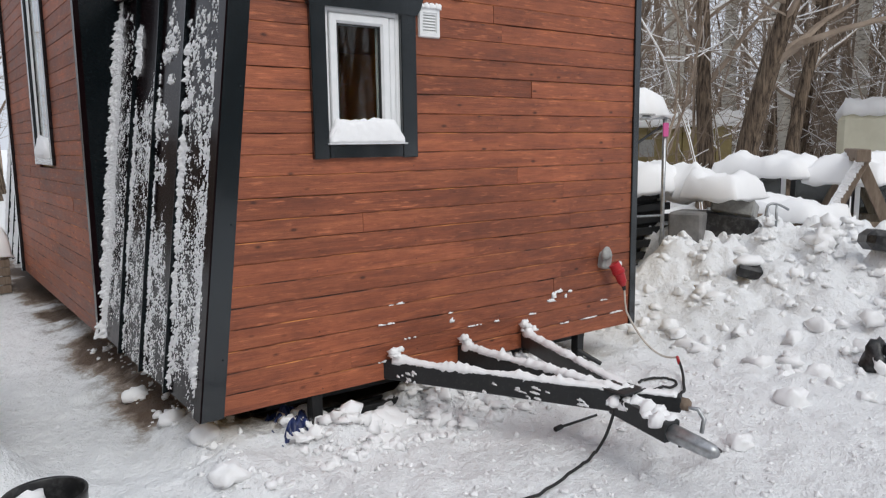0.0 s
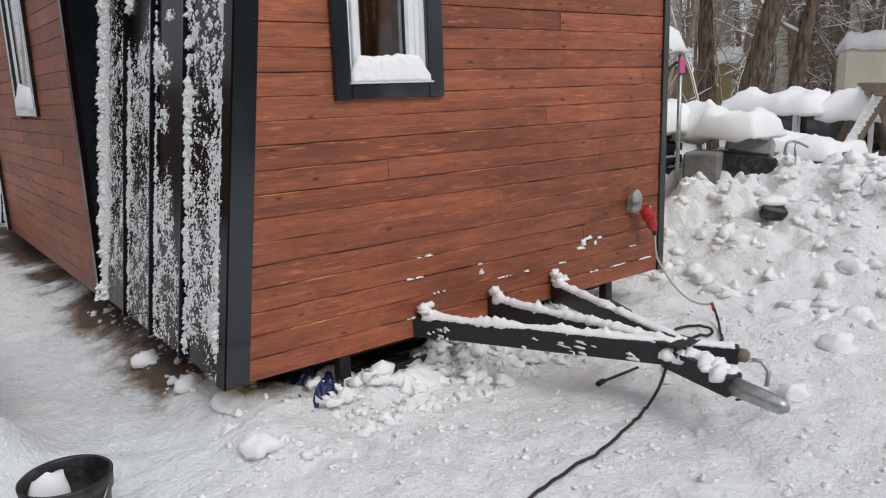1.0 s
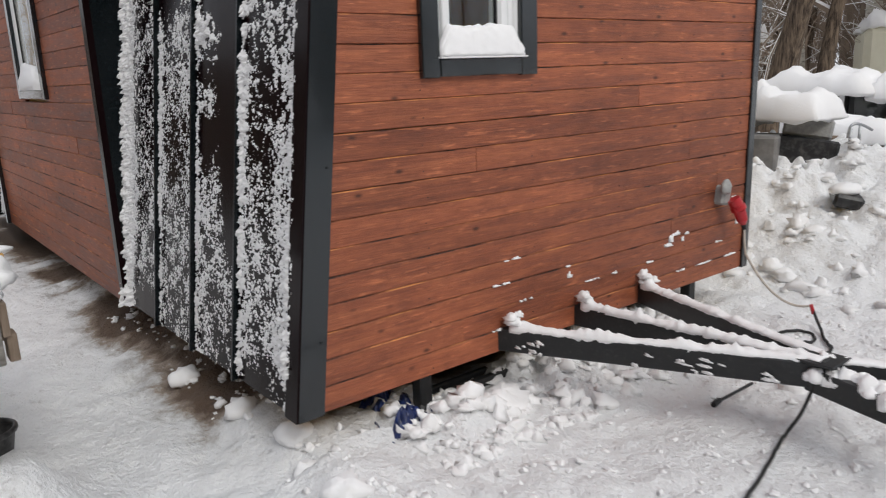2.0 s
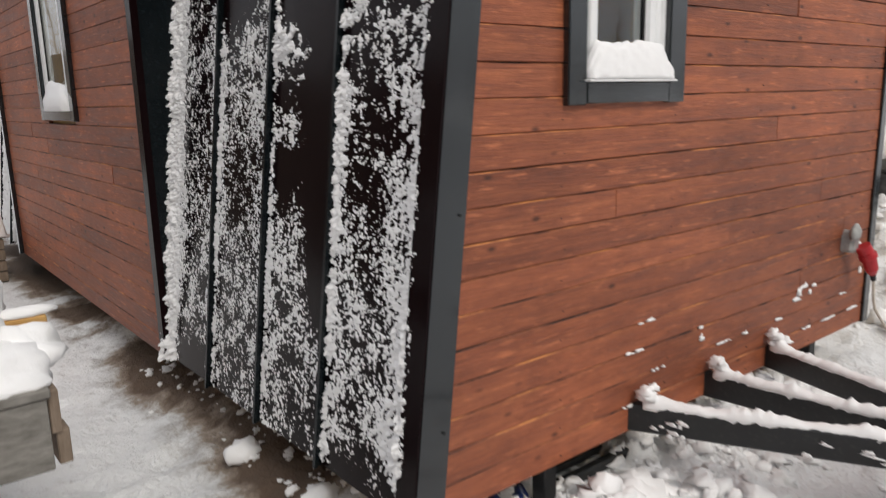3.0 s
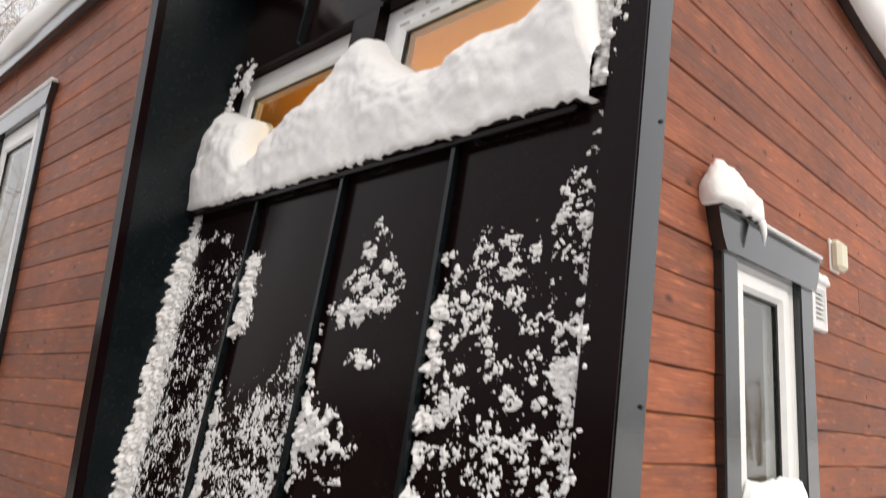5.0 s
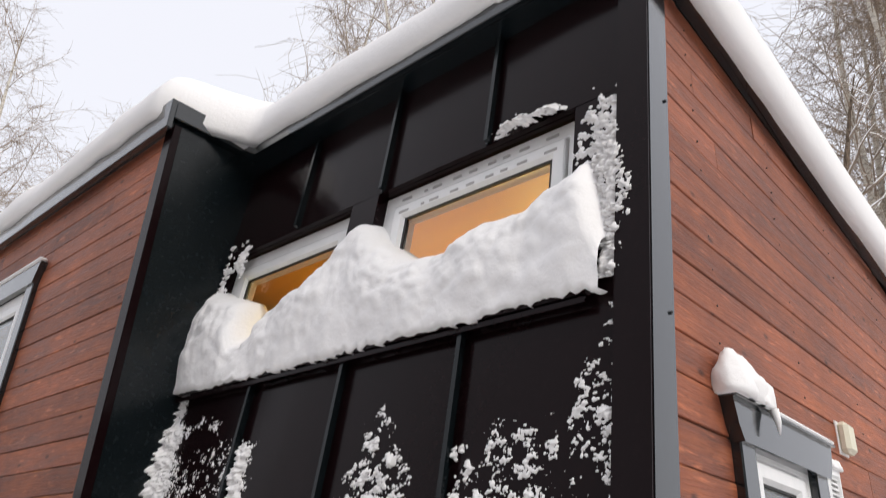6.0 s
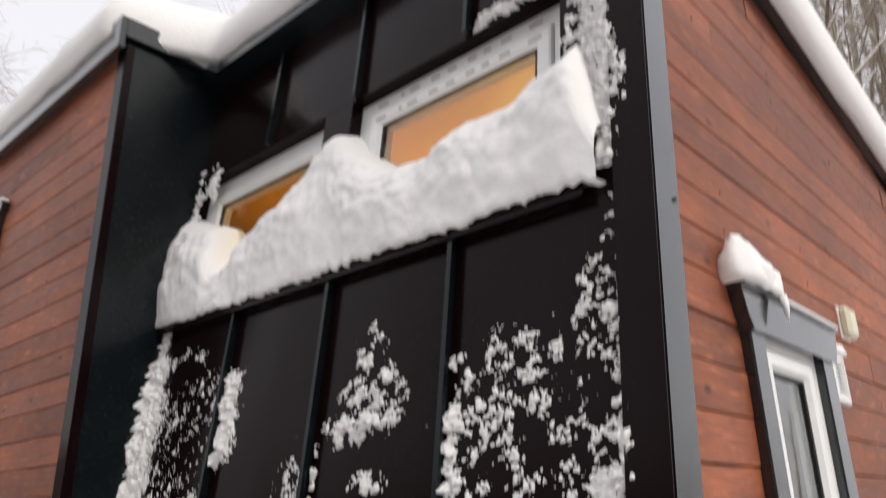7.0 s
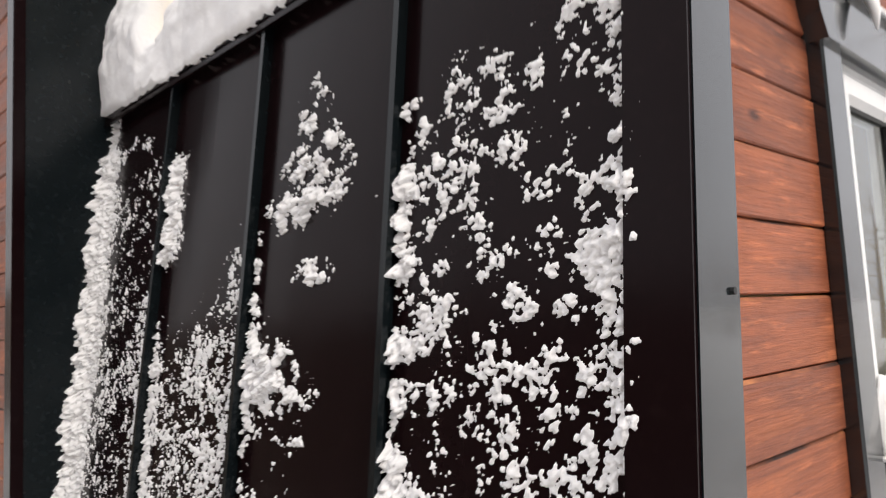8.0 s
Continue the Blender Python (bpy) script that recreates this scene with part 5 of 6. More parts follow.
prof = Shape().tube([(0.05 + 0.2 * math.cos(a), 0.16 * math.sin(a), 0.12) for a in np.linspace(-1.4, 1.7, 16)], 0.014, 8)
part("rim", prof, PLASTIC, shov, smooth=True)
s = Shape()
for i, a in enumerate(np.linspace(-1.4, 1.7, 16)):
    s.v += [(0.05 + 0.2 * math.cos(a), 0.16 * math.sin(a), 0.12), (0.05 + 0.16 * math.cos(a), 0.12 * math.sin(a), -0.05)]
s.f = [(2 * i, 2 * i + 2, 2 * i + 3, 2 * i + 1) for i in range(15)]
part("body", s, PLASTIC, shov, smooth=True)

crate = empty("timber_crate", "brown timber crate under snow beside the house", "crate", (1.47, 8.98, 0))
for k in range(4):
    part("board", Shape().box(-0.3, 0.26, -0.2, -0.17, 0.02 + 0.09 * k, 0.1 + 0.09 * k, 0.004), OLDWOOD, crate)
    part("board", Shape().box(0.23, 0.26, -0.17, 0.3, 0.02 + 0.09 * k, 0.1 + 0.09 * k, 0.004), OLDWOOD, crate)
part("lid", Shape().box(-0.31, 0.28, -0.21, 0.31, 0.38, 0.41, 0.004), OLDWOOD, crate)
s = Shape()
snow_cap(s, 1.17, 1.74, 8.78, 9.28, 0.41, 0.3, 71, 0.03, 0.0)
tagged(part("crate_snow", s, SNOW, None, smooth=True), "tall cap of snow on the timber crate", "snow")

# crumpled tarpaulin under the corner
s = Shape()
for i in range(22):
    for j in range(22):
        u, v = i / 21, j / 21
        s.v.append((2.24 + 0.24 * u, 3.36 + 0.3 * v, 0.05 + 0.09 * noise.noise((u * 4, v * 4, 2)) + 0.05 * math.sin(u * 3.1) + 0.04 * noise.noise((u * 11, v * 11, 1))))
s.f = [tuple(q) for q in grid_faces(22, 22)]
for v in list(s.v):
    s.v.append((v[0], v[1], v[2] - 0.006))
s.f += [tuple(q[::-1] + 484) for q in grid_faces(22, 22)]
tagged(part("tarpaulin", s, BLUE, None), "crumpled dark blue tarpaulin pushed under the house", "tarpaulin")

# cables on the ground
def on_snow(points, r, lift=0.004, sub=8):
    pts = [Vector(p) for p in points]
    out = []
    for i in range(len(pts) - 1):
        p0, p1, p2, p3 = pts[max(i - 1, 0)], pts[i], pts[i + 1], pts[min(i + 2, len(pts) - 1)]
        for k in range(sub):
            t_ = k / sub
            q = 0.5 * ((2 * p1) + (p2 - p0) * t_ + (2 * p0 - 5 * p1 + 4 * p2 - p3) * t_ ** 2 + (3 * p1 - p0 - 3 * p2 + p3) * t_ ** 3)
            if q.z < 0.03:
                q.z = zg(q.x, q.y) + r + lift + max(q.z, 0)
            out.append(q)
    return out


c = on_snow([(3.43, 2.33, 0.345), (3.40, 2.33, 0.26), (3.385, 2.36, 0.14), (3.37, 2.40, 0.05), (3.3, 2.40, 0.0), (3.16, 2.36, 0.0), (2.82, 2.29, 0.0), (2.5, 2.25, 0.0), (2.1, 2.2, 0.0), (1.6, 2.2, 0.0)], 0.007)
tagged(part("trailer_cable", Shape().tube(c, 0.007, 8), RUBBER, None, smooth=True), "black trailer cable looping from the drawbar over the snow", "cable")
c = on_snow([(4.71, 2.93, 0.09), (4.70, 2.90, 0.04), (4.62, 2.83, 0.0), (4.50, 2.74, 0.0), (4.40, 2.70, 0.0), (4.29, 2.75, 0.0), (4.27, 2.80, 0.0), (4.36, 2.84, 0.0), (4.5, 2.83, 0.0), (4.60, 2.87, 0.0), (4.58, 2.95, 0.0), (4.46, 2.99, 0.0), (4.38, 2.98, 0.0)], 0.008)
tagged(part("extension_cable", Shape().tube(c, 0.008, 8), RUBBER, None, smooth=True), "black extension cable coiled loosely on the snow", "cable")
s = Shape().tube([(4.70, 2.94, 0.125), (4.712, 2.93, 0.075)], [0.009, 0.011], 10)
tagged(part("cable_connector", s, RED, None, smooth=True), "small red cable connector lying on the snow", "connector")
s = Shape().tube([(3.46, 2.75, zg(3.46, 2.75) + 0.012), (3.74, 2.74, zg(3.74, 2.74) + 0.03)], 0.007, 7).tube([(3.44, 2.745, zg(3.46, 2.75) + 0.012), (3.49, 2.75, zg(3.46, 2.75) + 0.014)], 0.013, 8)
tagged(part("iron_bar", s, STEEL, None), "thin black iron bar lying under the drawbar", "iron bar")
s = Shape().box(2.5, 3.35, 3.52, 3.56, 0.03, 0.07, 0.004).box(2.6, 3.3, 3.62, 3.65, 0.03, 0.06, 0.004)
tagged(part("steel_brace", s, STEEL, None), "thin steel braces half buried under the house", "brace")

c = [(3.5, 2.2, 0.27), (3.56, 2.1, 0.2), (3.62, 2.0, 0.13), (3.68, 1.97, 0.1), (3.72, 2.03, 0.09), (3.66, 2.1, 0.09), (3.58, 2.12, 0.1)]
tagged(part("brake_cable", Shape().tube(on_snow(c, 0.006), 0.006, 7), RUBBER, None, smooth=True), "thin black breakaway cable hanging at the coupling", "cable")
s = Shape()
for k in range(5):
    lump(s, (5.72 + 0.05 * k, 2.2 - 0.07 * k, zg(5.8, 2.1) - 0.02), (0.1, 0.09, 0.12), 60 + k, 0.6, 16)
tagged(part("rubbish_bag", s, PLASTIC, None, smooth=True), "crumpled black rubbish bag lying on the snow", "bag")

# ---- the yard by the trees ----
def canopy():
    c = empty("canopy_frame", "tubular steel canopy frame with a sagging snow-loaded top", "canopy", (6.7, 5.3, 0))

    def p(name, s, mat, label="", smooth=False):
        under(part(name, s, mat, None, label, smooth), c)
    for x, y in ((6.72, 4.6), (6.72, 6.4), (5.6, 6.4)):
        p("post", Shape().tube([(x, y, 0.0), (x, y, 1.69)], 0.02, 10), GALV, smooth=True)
    p("rail", Shape().tube([(6.72, 4.6, 1.68), (6.72, 6.4, 1.68)], 0.016, 8), GALV)
    p("rail", Shape().tube([(5.6, 4.6, 1.68), (6.76, 4.6, 1.68)], 0.016, 8), GALV)
    p("brace", Shape().tube([(6.70, 4.62, 1.60), (6.30, 4.62, 1.42)], 0.012, 8), STEEL)
    p("rail", Shape().tube([(6.2, 4.6, 0.78), (6.72, 4.6, 0.76)], 0.01, 8), GALV)
    p("top_sheet", Shape().box(5.6, 6.78, 4.56, 6.45, 1.695, 1.71, 0.003), GREYP)
    p("tape", Shape().box(6.66, 6.74, 4.565, 4.58, 1.5, 1.63, 0.006), PINK, "strip of pink tape")


canopy()
s = Shape()
snow_cap(s, 5.62, 6.78, 4.56, 6.45, 1.708, 0.28, 4, 0.05, 0.02)
tagged(part("canopy_snow", s, SNOW, None, smooth=True), "thick snow on the canopy top", "snow")


def crate_stack(name, x0, x1, y0, y1, z0, z1, label, cat, mat, slats=6):
    c = empty(name, label, cat, ((x0 + x1) / 2, (y0 + y1) / 2, z0))
    h = (z1 - z0) / slats
    under(part("core", Shape().box(x0 + 0.05, x1 - 0.05, y0 + 0.05, y1 - 0.05, z0, z1, 0.004), RUBBER), c)
    for k in range(slats):
        under(part("slat", Shape().box(x0 + rng.uniform(0, 0.03), x1, y0 - rng.uniform(0, 0.02), y0 + 0.03, z0 + k * h + 0.01, z0 + (k + 0.72) * h, 0.004), mat), c)
        under(part("slat", Shape().box(x0 - rng.uniform(0, 0.02), x0 + 0.03, y0 + 0.03, y1, z0 + k * h + 0.01, z0 + (k + 0.72) * h, 0.004), mat), c)
    return c


crate_stack("pallet_stack", 6.5, 7.45, 5.05, 6.1, 0.0, 0.98, "dark stack of slatted pallets under snow", "pallets", STEEL, 8)
s = Shape()
snow_cap(s, 6.45, 7.5, 4.95, 6.2, 0.97, 0.27, 14, 0.05, 0.06)
snow_cap(s, 7.3, 7.75, 4.6, 5.2, 0.9, 0.3, 15, 0.04, 0.05)
tagged(part("pile_snow", s, SNOW, None, smooth=True), "heavy snow lying on the pallet stack", "snow")
blk_ = Shape().box(-0.2, 0.2, -0.16, 0.16, 0, 0.5, 0.02, pose(7.1, 4.55, 0.28, 0, 0, 18))
tagged(part("concrete_block", blk_, CONCRETE, None), "rough grey concrete block in the snowbank", "concrete block")
tub = empty("plastic_crate", "black and clear plastic crate half buried in snow", "crate", (7.35, 4.3, 0.4))
part("body", Shape().box(-0.22, 0.22, -0.25, 0.25, 0, 0.32, 0.02, pose(0, 0, 0, 8, 12, 25)), PLASTIC, tub)
part("lid", Shape().box(-0.16, 0.2, -0.2, 0.2, 0.33, 0.5, 0.02, pose(0.05, 0.05, 0, 8, 12, 25)), GREYP, tub, "dull grey plastic lid")
s = Shape()
snow_cap(s, 7.15, 7.65, 4.1, 4.7, 0.92, 0.2, 22, 0.04, 0.03)
tagged(part("pile_snow", s, SNOW, None, smooth=True), "rounded snow on the plastic crate", "snow")


def window_stack(at, rz, n, w_, h_, label):
    b = empty("window_stack", label, "old windows", at)
    b.rotation_euler.z = radians(rz)
    for k in range(n):
        x = k * (w_ + 0.05)
        part("window_frame", Shape().ring(w_, h_, [(0, 0), (0.05, 0), (0.05, 0.08), (0, 0.08)], pose(x, 0, 0)), STEEL if k % 2 else PVC, b)
        g = part("pane", Shape().box(0.05, w_ - 0.05, 0.03, 0.05, 0.05, h_ - 0.05, 0.001, pose(x, 0, 0)), GLASS, b)
        part("backing", Shape().box(0.0, w_, 0.1, 0.6, 0.0, h_, 0.01, pose(x, 0, 0)), RUBBER, b)
    return b


window_stack((9.0, 5.35, 0.45), -62, 3, 0.62, 0.62, "stack of old framed windows under snow")
s = Shape()
snow_cap(s, 9.0, 9.75, 4.55, 5.5, 1.06, 0.22, 31, 0.05, 0.1)
snow_cap(s, 9.2, 10.0, 3.75, 4.5, 1.03, 0.25, 35, 0.04, 0.08, 0.06)
tagged(part("pile_snow", s, SNOW, None, smooth=True), "deep snow over the stacked windows", "snow")
tagged(part("cardboard_box", Shape().box(-0.3, 0.3, -0.35, 0.35, 0, 0.35, 0.02, pose(8.35, 4.2, 0.36, 0, 0, 30)), OLDWOOD), "brown box at the foot of the pile", "box")
s = Shape()
snow_cap(s, 8.05, 8.7, 3.85, 4.65, 0.66, 0.2, 37, 0.04, 0.05)
tagged(part("pile_snow", s, SNOW, None, smooth=True), "cushion of snow on the brown box", "snow")


def trestle(at, rz):
    b = empty("timber_trestle", "old A-shaped timber trestle crusted with snow", "trestle", at)
    b.rotation_euler.z = radians(rz)
    b.scale = (1.25, 1.25, 1.25)
    for y in (0, 0.8):
        part("leg", Shape().box(-0.045, 0.045, y, y + 0.05, -0.1, 0.95, 0.005, pose(-0.36, 0, 0, 0, 24, 0)), OLDWOOD, b)
        part("leg", Shape().box(-0.045, 0.045, y + 0.055, y + 0.105, -0.1, 0.95, 0.005, pose(0.36, 0, 0, 0, -24, 0)), OLDWOOD, b)
        part("tie", Shape().box(-0.3, 0.3, y + 0.02, y + 0.06, 0.25, 0.33, 0.005), OLDWOOD, b)
    part("beam", Shape().box(-0.05, 0.05, -0.1, 1.0, 0.82, 0.92, 0.006), OLDWOOD, b)
    s = Shape()
    for k in range(44):
        lump(s, (-0.41 + k * 0.0099, 0.02, k * 0.0203), (0.042, 0.04, 0.04), k % 5, 0.25, 10, 0.1)
    part("snow", s, SNOW, b, "snow stuck to the leg", smooth=True)


trestle((8.75, 3.72, 0.2), -60)
tub2 = Shape().box(-0.14, 0.14, -0.1, 0.1, 0, 0.1, 0.02, pose(6.48, 3.55, zg(6.48, 3.55) + 0.02, 12, -8, 30))
tagged(part("plastic_tray", tub2, PLASTIC, None), "black plastic tray in the snowbank", "tray")
s = Shape()
lump(s, (6.48, 3.55, zg(6.48, 3.55) + 0.1), (0.15, 0.11, 0.06), 4, 0.3, 14)
tagged(part("snow_patch", s, SNOW, None, smooth=True), "snow on the black tray", "snow")
s = Shape().tube(on_snow([(7.4, 3.95, 0.75), (7.42, 3.94, 0.85), (7.5, 3.9, 0.86), (7.62, 3.84, 0.8)], 0.012), 0.012, 8).tube([(7.42, 3.94, 0.6), (7.42, 3.94, 0.83)], 0.012, 8).tube([(7.5, 3.9, 0.6), (7.5, 3.9, 0.85)], 0.012, 8)
tagged(part("chrome_tubes", s, GALV, None, smooth=True), "bent chrome tubes sticking out of the snowbank", "metal tubes")
lampu = empty("lamp_unit", "scuffed dark car lamp unit on the snowbank", "lamp unit", (6.85, 2.72, zg(6.85, 2.72) + 0.05))
part("shell", Shape().box(-0.16, 0.16, -0.12, 0.12, 0, 0.16, 0.05, pose(0, 0, 0, 8, 6, 40)), PLASTIC, lampu)
part("lens", Shape().box(-0.15, 0.13, -0.135, -0.11, 0.02, 0.14, 0.02, pose(0, 0, 0, 8, 6, 40)), GREYP, lampu, "dull clear lens")


def caravan():
    c = empty("caravan", "old cream caravan with a snow-covered roof among the trees", "caravan", (16.0, 6.35, 0))
    c.rotation_euler.z = radians(25)
    part("body", Shape().box(-0.9, 2.6, -1.0, 1.0, 0.45, 1.93, 0.12), CREAM, c)
    for x in (-0.6, 0.7):
        part("panel", Shape().box(x, x + 0.9, -1.02, -1.0, 1.1, 1.65, 0.008), CREAM, c)
    part("skirt", Shape().box(-0.8, 2.5, -0.95, 0.95, 0.1, 0.5, 0.02), STEEL, c)
    s = Shape()
    snow_cap(s, -0.85, 2.55, -0.95, 0.95, 1.92, 0.26, 41, 0.1, 0.06)
    part("roof_snow", s, SNOW, c, "snow on the roof", smooth=True)


caravan()
shed = empty("yard_shed", "low ochre plank shed with snow on its roof", "shed", (12.0, 9.3, 0))
shed.rotation_euler.z = radians(-20)
part("body", Shape().box(-1.6, 1.6, -0.8, 0.8, 0.0, 1.75, 0.02), OCHRE, shed)
for k in range(9):
    part("plank", Shape().box(-1.58 + k * 0.352, -1.25 + k * 0.352, -0.83, -0.8, 0.05, 1.72, 0.006), OCHRE, shed)
part("window", Shape().box(-0.35, -0.05, -0.845, -0.83, 1.2, 1.5, 0.004), GREYP, shed)
s = Shape()
snow_cap(s, -1.75, 1.75, -0.95, 0.95, 1.75, 0.24, 43, 0.1, 0.05)
part("roof_snow", s, SNOW, shed, "snow on the shed roof", smooth=True)


# ---- trees ----
def branch(s, snow, a, d, length, r, rng_, bend, n=4, sides=3, tip=0.35, snow_p=0.0):
    pts, rad, p, dv = [], [], Vector(a), Vector(d).normalized()
    for i in range(n + 1):
        pts.append(p.copy())
        rad.append(r * (1 - (1 - tip) * i / n))
        dv = (dv + Vector((rng_.gauss(0, bend), rng_.gauss(0, bend), rng_.gauss(0, bend)))).normalized()
        p = p + dv * (length / n)
    s.tube(pts, rad, sides, caps=False)
    if snow is not None and rng_.random() < snow_p and abs(dv.z) < 0.85:
        snow.tube([q + Vector((0, 0, rr * 0.7 + 0.004)) for q, rr in zip(pts, rad)], [rr * 0.8 + 0.006 for rr in rad], 3, caps=False)
    return pts, rad


def make_tree(seed, height, r0, birch, lean=0.0, limbs=22, low=0.3, snow_p=0.25, droop=0.0, twigs=6):
    q = random.Random(seed)
    t_ = empty("birch" if birch else "bare_tree", "bare winter birch with pale bark and fine twigs" if birch else "bare dark-barked tree with snow along its branches", "tree", group="bare trees")
    trunk, crown, snow = Shape(), Shape(), Shape()
    pts, rad, p, d = [], [], Vector((0, 0, -0.2)), Vector((lean, 0, 1)).normalized()
    n = 14
    for i in range(n + 1):
        u = i / n
        pts.append(p.copy())
        rad.append(max(r0 * (1 - u) ** 0.8 * (1 + 0.5 * math.exp(-u * 30)), 0.008))
        d = (d + Vector((q.gauss(0, 0.045), q.gauss(0, 0.045), 0.02))).normalized()
        p = p + d * height / n
    trunk.tube(pts, rad, 12, caps=False)
    for k in range(limbs):
        u = low + (1 - low) * (k + q.random()) / limbs * 0.97
        f = u * n
        i = min(int(f), n - 1)
        a = pts[i].lerp(pts[i + 1], f - i)
        r = rad[i] * (0.42 if not birch else 0.24)
        az = q.uniform(0, 2 * math.pi)
        el = q.uniform(0.35, 1.0) if not birch else q.uniform(0.6, 1.15)
        dv = Vector((math.cos(az) * math.cos(el), math.sin(az) * math.cos(el), math.sin(el)))
        L = height * q.uniform(0.16, 0.3) * (1.15 - u * 0.75)
        lp, lr = branch(crown, snow, a, dv, L, max(r, 0.012), q, 0.13, 5, 4, 0.25, snow_p * 1.8)
        for _ in range(twigs):
            j = q.randrange(1, 5)
            fr = q.random()
            b0 = lp[j].lerp(lp[j + 1], fr)
            dd = (lp[j + 1] - lp[j]).normalized()
            off = Vector((q.gauss(0, 1), q.gauss(0, 1), q.gauss(0.2, 0.7))).normalized()
            bp, br = branch(crown, snow, b0, dd * 0.6 + off * 0.7, L * q.uniform(0.25, 0.55), max(lr[j] * 0.45, 0.006), q, 0.16, 4, 3, 0.3, snow_p)
            for _ in range(twigs):
                jj = q.randrange(1, 4)
                c0 = bp[jj].lerp(bp[jj + 1], q.random())
                off = Vector((q.gauss(0, 1), q.gauss(0, 1), q.gauss(0.1 - droop, 0.6))).normalized()
                branch(crown, None, c0, (bp[jj + 1] - bp[jj]).normalized() * 0.4 + off * 0.7 - Vector((0, 0, droop)), L * q.uniform(0.14, 0.38), 0.0042, q, 0.2, 2, 3, 0.5)
    part("trunk", trunk, BIRCH if birch else BARK, t_, smooth=True, fix=False)
    part("crown", crown, TWIG, t_, fix=False)
    tagged(part("snow_load", snow, SNOW, t_, "snow lying along the branches", fix=False), kind="stuff")
    return t_


def make_thicket(seed, stems=11, height=3.4):
    q = random.Random(seed)
    t_ = empty("thicket", "tangle of thin bare saplings dusted with snow", "shrub", group="thickets")
    crown, snow = Shape(), Shape()
    for k in range(stems):
        a = Vector((q.gauss(0, 0.7), q.gauss(0, 0.7), -0.1))
        lp, lr = branch(crown, snow, a, (q.gauss(0, 0.3), q.gauss(0, 0.3), 1), height * q.uniform(0.6, 1.4), q.uniform(0.012, 0.035), q, 0.12, 7, 4, 0.2, 0.3)
        for _ in range(9):
            j = q.randrange(1, 7)
            bp, br = branch(crown, snow, lp[j], Vector((q.gauss(0, 1), q.gauss(0, 1), q.uniform(0.1, 1))), q.uniform(0.4, 1.3), 0.009, q, 0.2, 4, 3, 0.4, 0.35)
            for _ in range(4):
                branch(crown, snow, bp[q.randrange(1, 4)], Vector((q.gauss(0, 1), q.gauss(0, 1), q.uniform(-0.2, 1))), q.uniform(0.2, 0.6), 0.005, q, 0.2, 3, 3, 0.5, 0.12)
    part("stem_tangle", crown, TWIG, t_, fix=False)
    tagged(part("snow_load", snow, SNOW, t_, "snow on the thin stems", fix=False), kind="stuff")
    return t_


def place(ob, x, y, rz=0.0, k=1.0, tilt=0.0):
    return copy_thing(ob, pose(x, y, zg(x, y) - 0.1 if abs(x) < 40 else 0, tilt, 0, rz) @ Matrix.Scale(k, 4))


kinds = [make_tree(1, 14, 0.17, True, 0.03, 26, 0.32, 0.15, 0.25, 7), make_tree(2, 15, 0.14, True, -0.05, 26, 0.35, 0.12, 0.3, 7), make_tree(3, 10, 0.14, False, 0.06, 22, 0.2, 0.3), make_tree(4, 9, 0.12, False, 0.16, 20, 0.15, 0.35), make_tree(5, 9.5, 0.18, False, 0.10, 22, 0.22, 0.3)]
thick = [make_thicket(21), make_thicket(22, 13, 4.0)]
spots = [(11.0, 16.0), (10.6, 9.6), (11.3, 7.2), (12.26, 6.5), (11.08, 6.55)]
for ob, (x, y) in zip(kinds, spots):
    ob.location = (x, y, zg(x, y) - 0.1)
kinds[3].rotation_euler.z = radians(-30)
kinds[4].rotation_euler.z = radians(-20)
for ob, (x, y) in zip(thick, ((10.5, 8.3), (12.4, 8.2))):
    ob.location = (x, y, zg(x, y) - 0.1)
q = random.Random(77)


def at_polar(az, dist):
    a = radians(az)
    return 0.9 + dist * math.sin(a), 1.5 + dist * math.cos(a)


# the wood to the east, dense; a few birches to the north; more behind the way in
for k in range(36):
    az, dist = q.uniform(46, 95), q.uniform(13.5, 34)
    if 58 < az < 72 and dist < 19:
        dist += 8
    place(kinds[q.choice((0, 1, 2, 2, 3, 3, 4) if az < 68 else (0, 1, 0, 1, 3))], *at_polar(az, dist), q.uniform(0, 360), q.uniform(0.75, 1.15))
for az, dist, kind, k in ((10, 22, 0, 1.15), (13, 23, 1, 1.2), (16, 21, 0, 1.0), (31, 24, 0, 1.25), (34, 19, 0, 1.35), (38, 17.5, 1, 1.3), (42, 18, 0, 1.35), (46, 17, 1, 1.3), (36, 24, 1, 1.4), (40, 23, 0, 1.4), (57, 17, 1, 1.1), (61, 20, 0, 1.2), (65, 18, 1, 1.1), (69, 19, 0, 1.1), (74, 18, 1, 1.1), (79, 20, 0, 1.1), (77, 15, 1, 1.25), (80, 16, 0, 1.3), (83, 15, 1, 1.25), (86, 16, 0, 1.2), (82, 19, 1, 1.3), (75, 16, 0, 1.2), (78, 18, 0, 1.3), (84, 18, 0, 1.3), (88, 15, 1, 1.2), (90, 18, 0, 1.3)):
    place(kinds[kind], *at_polar(az, dist), q.uniform(0, 360), k)
for k in range(12):
    place(kinds[q.choice((0, 1, 2, 3))], *at_polar(q.uniform(0, 17), q.uniform(22, 32)), q.uniform(0, 360), q.uniform(0.95, 1.3))
for k in range(16):
    place(kinds[q.choice((2, 3, 4, 4))], *at_polar(q.uniform(140, 345), q.uniform(9, 22)), q.uniform(0, 360), q.uniform(0.8, 1.1))
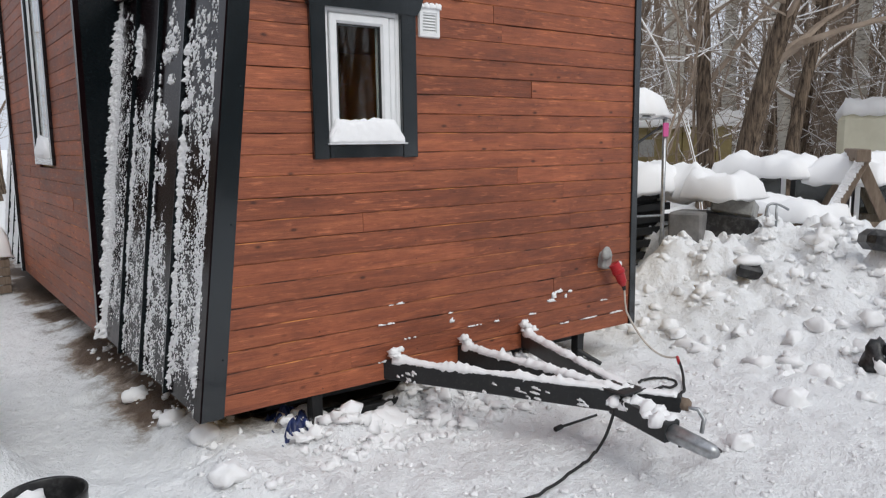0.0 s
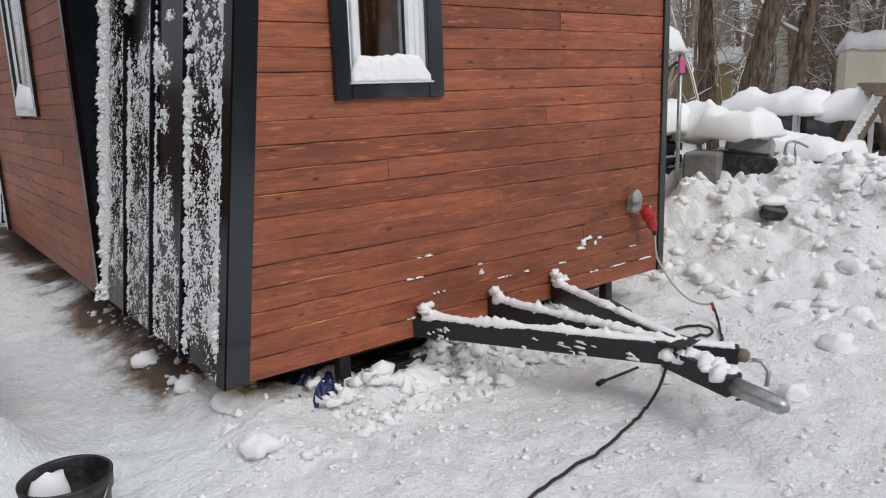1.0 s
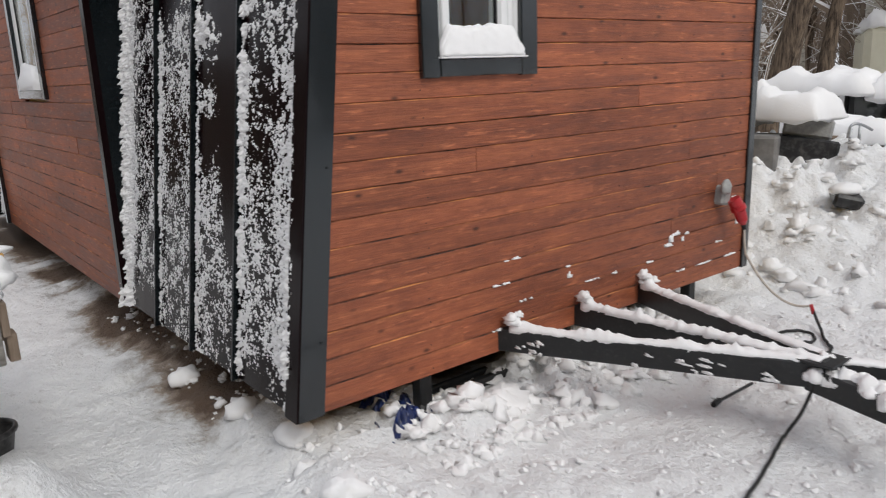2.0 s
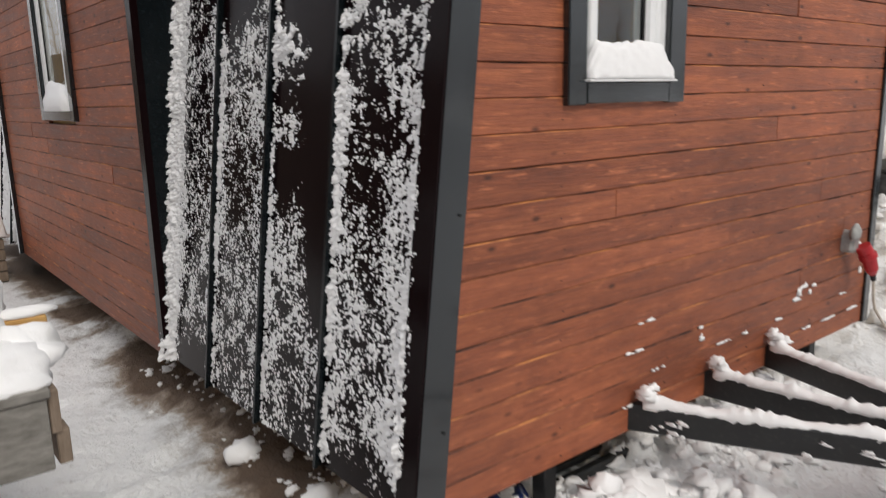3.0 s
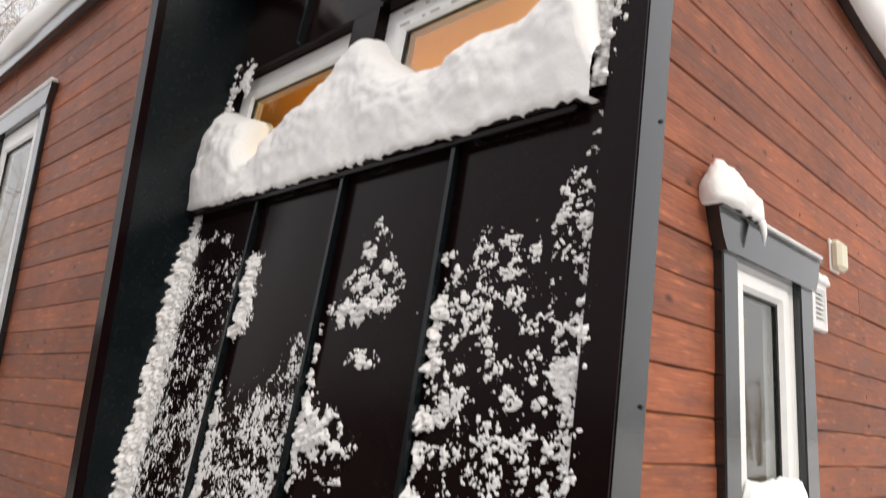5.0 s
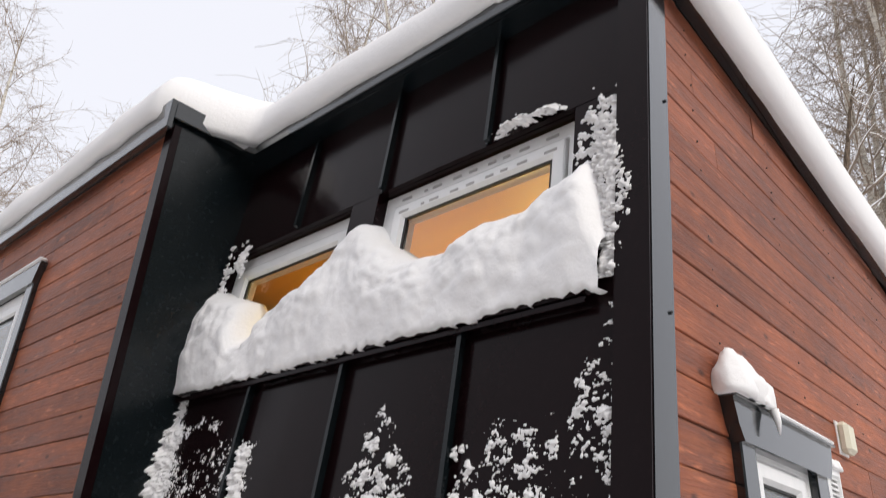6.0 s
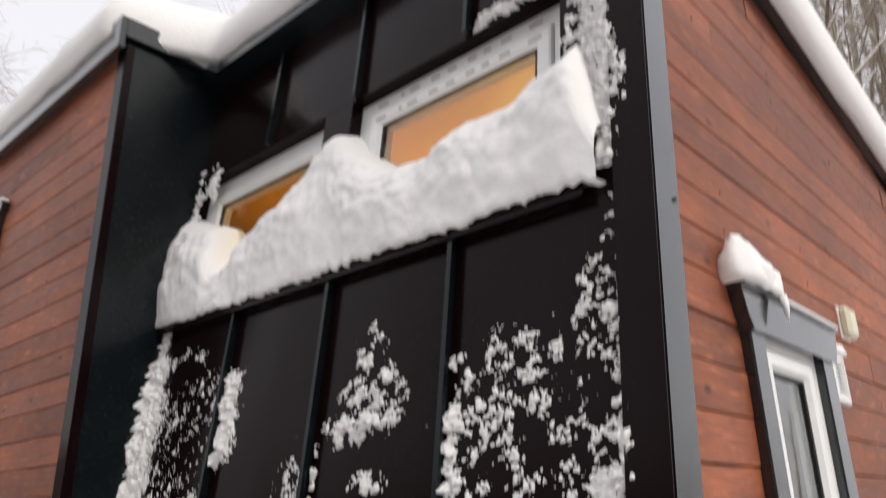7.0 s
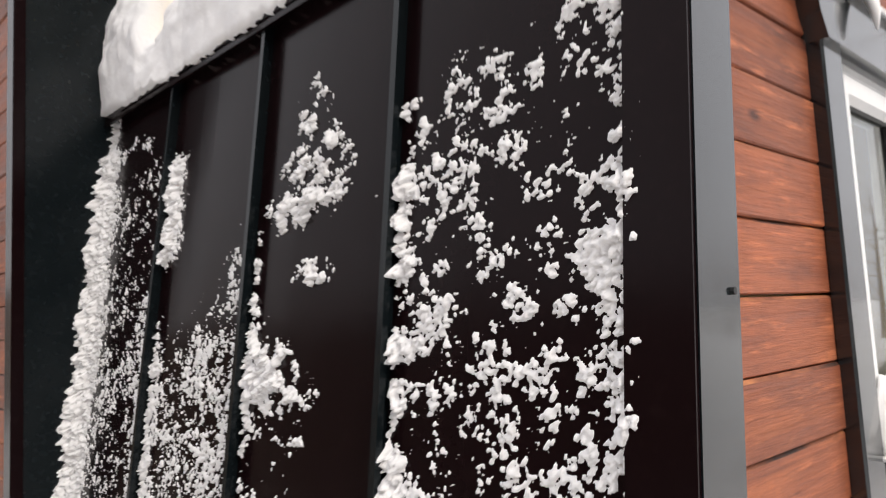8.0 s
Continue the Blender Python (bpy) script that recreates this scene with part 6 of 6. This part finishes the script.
for k in range(30):
    place(thick[k % 2], *at_polar(q.uniform(46, 80), q.uniform(16.5, 30)), q.uniform(0, 360), q.uniform(0.7, 1.3))
for k in range(12):
    place(thick[k % 2], *at_polar(q.uniform(140, 345), q.uniform(9, 18)), q.uniform(0, 360), q.uniform(0.9, 1.6))

# simple bare trees behind the way in
s, sn = Shape(), Shape()
for k in range(230):
    x, y = at_polar(q.uniform(138, 262), q.uniform(13, 30))
    h = q.uniform(9, 14)
    lp, _ = branch(s, None, Vector((x, y, -0.3)), (q.gauss(0, 0.07), q.gauss(0, 0.07), 1), h, q.uniform(0.09, 0.2), q, 0.03, 6, 5, 0.15)
    for _ in range(30):
        j = q.randrange(1, 6)
        b0 = lp[j].lerp(lp[j + 1], q.random())
        branch(s, sn, b0, (q.gauss(0, 0.8), q.gauss(0, 0.8), q.uniform(0.1, 1.1)), h * q.uniform(0.1, 0.24), 0.03, q, 0.15, 3, 3, 0.3, 0.15)
wood = empty("near_wood", "bare winter wood behind the snowy yard", "wood", kind="stuff")
part("crown", s, BARK, wood, fix=False)
part("snow_load", sn, SNOW, wood, fix=False)

# distant wood all round
s, sn = Shape(), Shape()
for k in range(620):
    az, dist = q.uniform(0, 360), q.uniform(30, 62)
    x, y = at_polar(az, dist)
    h = q.uniform(7, 12.5) * (0.5 if 96 < az < 140 else 1)
    r = q.uniform(0.06, 0.16)
    p0 = Vector((x, y, -0.3))
    lp, _ = branch(s, None, p0, (q.gauss(0, 0.06), q.gauss(0, 0.06), 1), h, r, q, 0.03, 5, 4, 0.12)
    for _ in range(26):
        j = q.randrange(1, 5)
        b0 = lp[j].lerp(lp[j + 1], q.random())
        branch(s, sn, b0, (q.gauss(0, 0.7), q.gauss(0, 0.7), q.uniform(0.2, 1.2)), h * q.uniform(0.08, 0.22), 0.022, q, 0.15, 2, 3, 0.3, 0.15)
for k in range(120):
    x, y = at_polar(q.uniform(48, 86), q.uniform(21, 42))
    h = q.uniform(8, 13)
    lp, _ = branch(s, None, Vector((x, y, -0.3)), (q.gauss(0, 0.08), q.gauss(0, 0.08), 1), h, q.uniform(0.06, 0.2), q, 0.03, 6, 5, 0.15)
    for _ in range(44):
        j = q.randrange(0, 6)
        b0 = lp[j].lerp(lp[j + 1], q.random())
        branch(s, sn, b0, (q.gauss(0, 0.8), q.gauss(0, 0.8), q.uniform(0.0, 1.2)), h * q.uniform(0.06, 0.2), q.uniform(0.008, 0.026), q, 0.17, 3, 3, 0.3, 0.5)
wood = empty("far_wood", "distant bare winter wood", "wood", kind="stuff")
part("crown", s, TWIG, wood, fix=False)
part("snow_load", sn, SNOW, wood, fix=False)
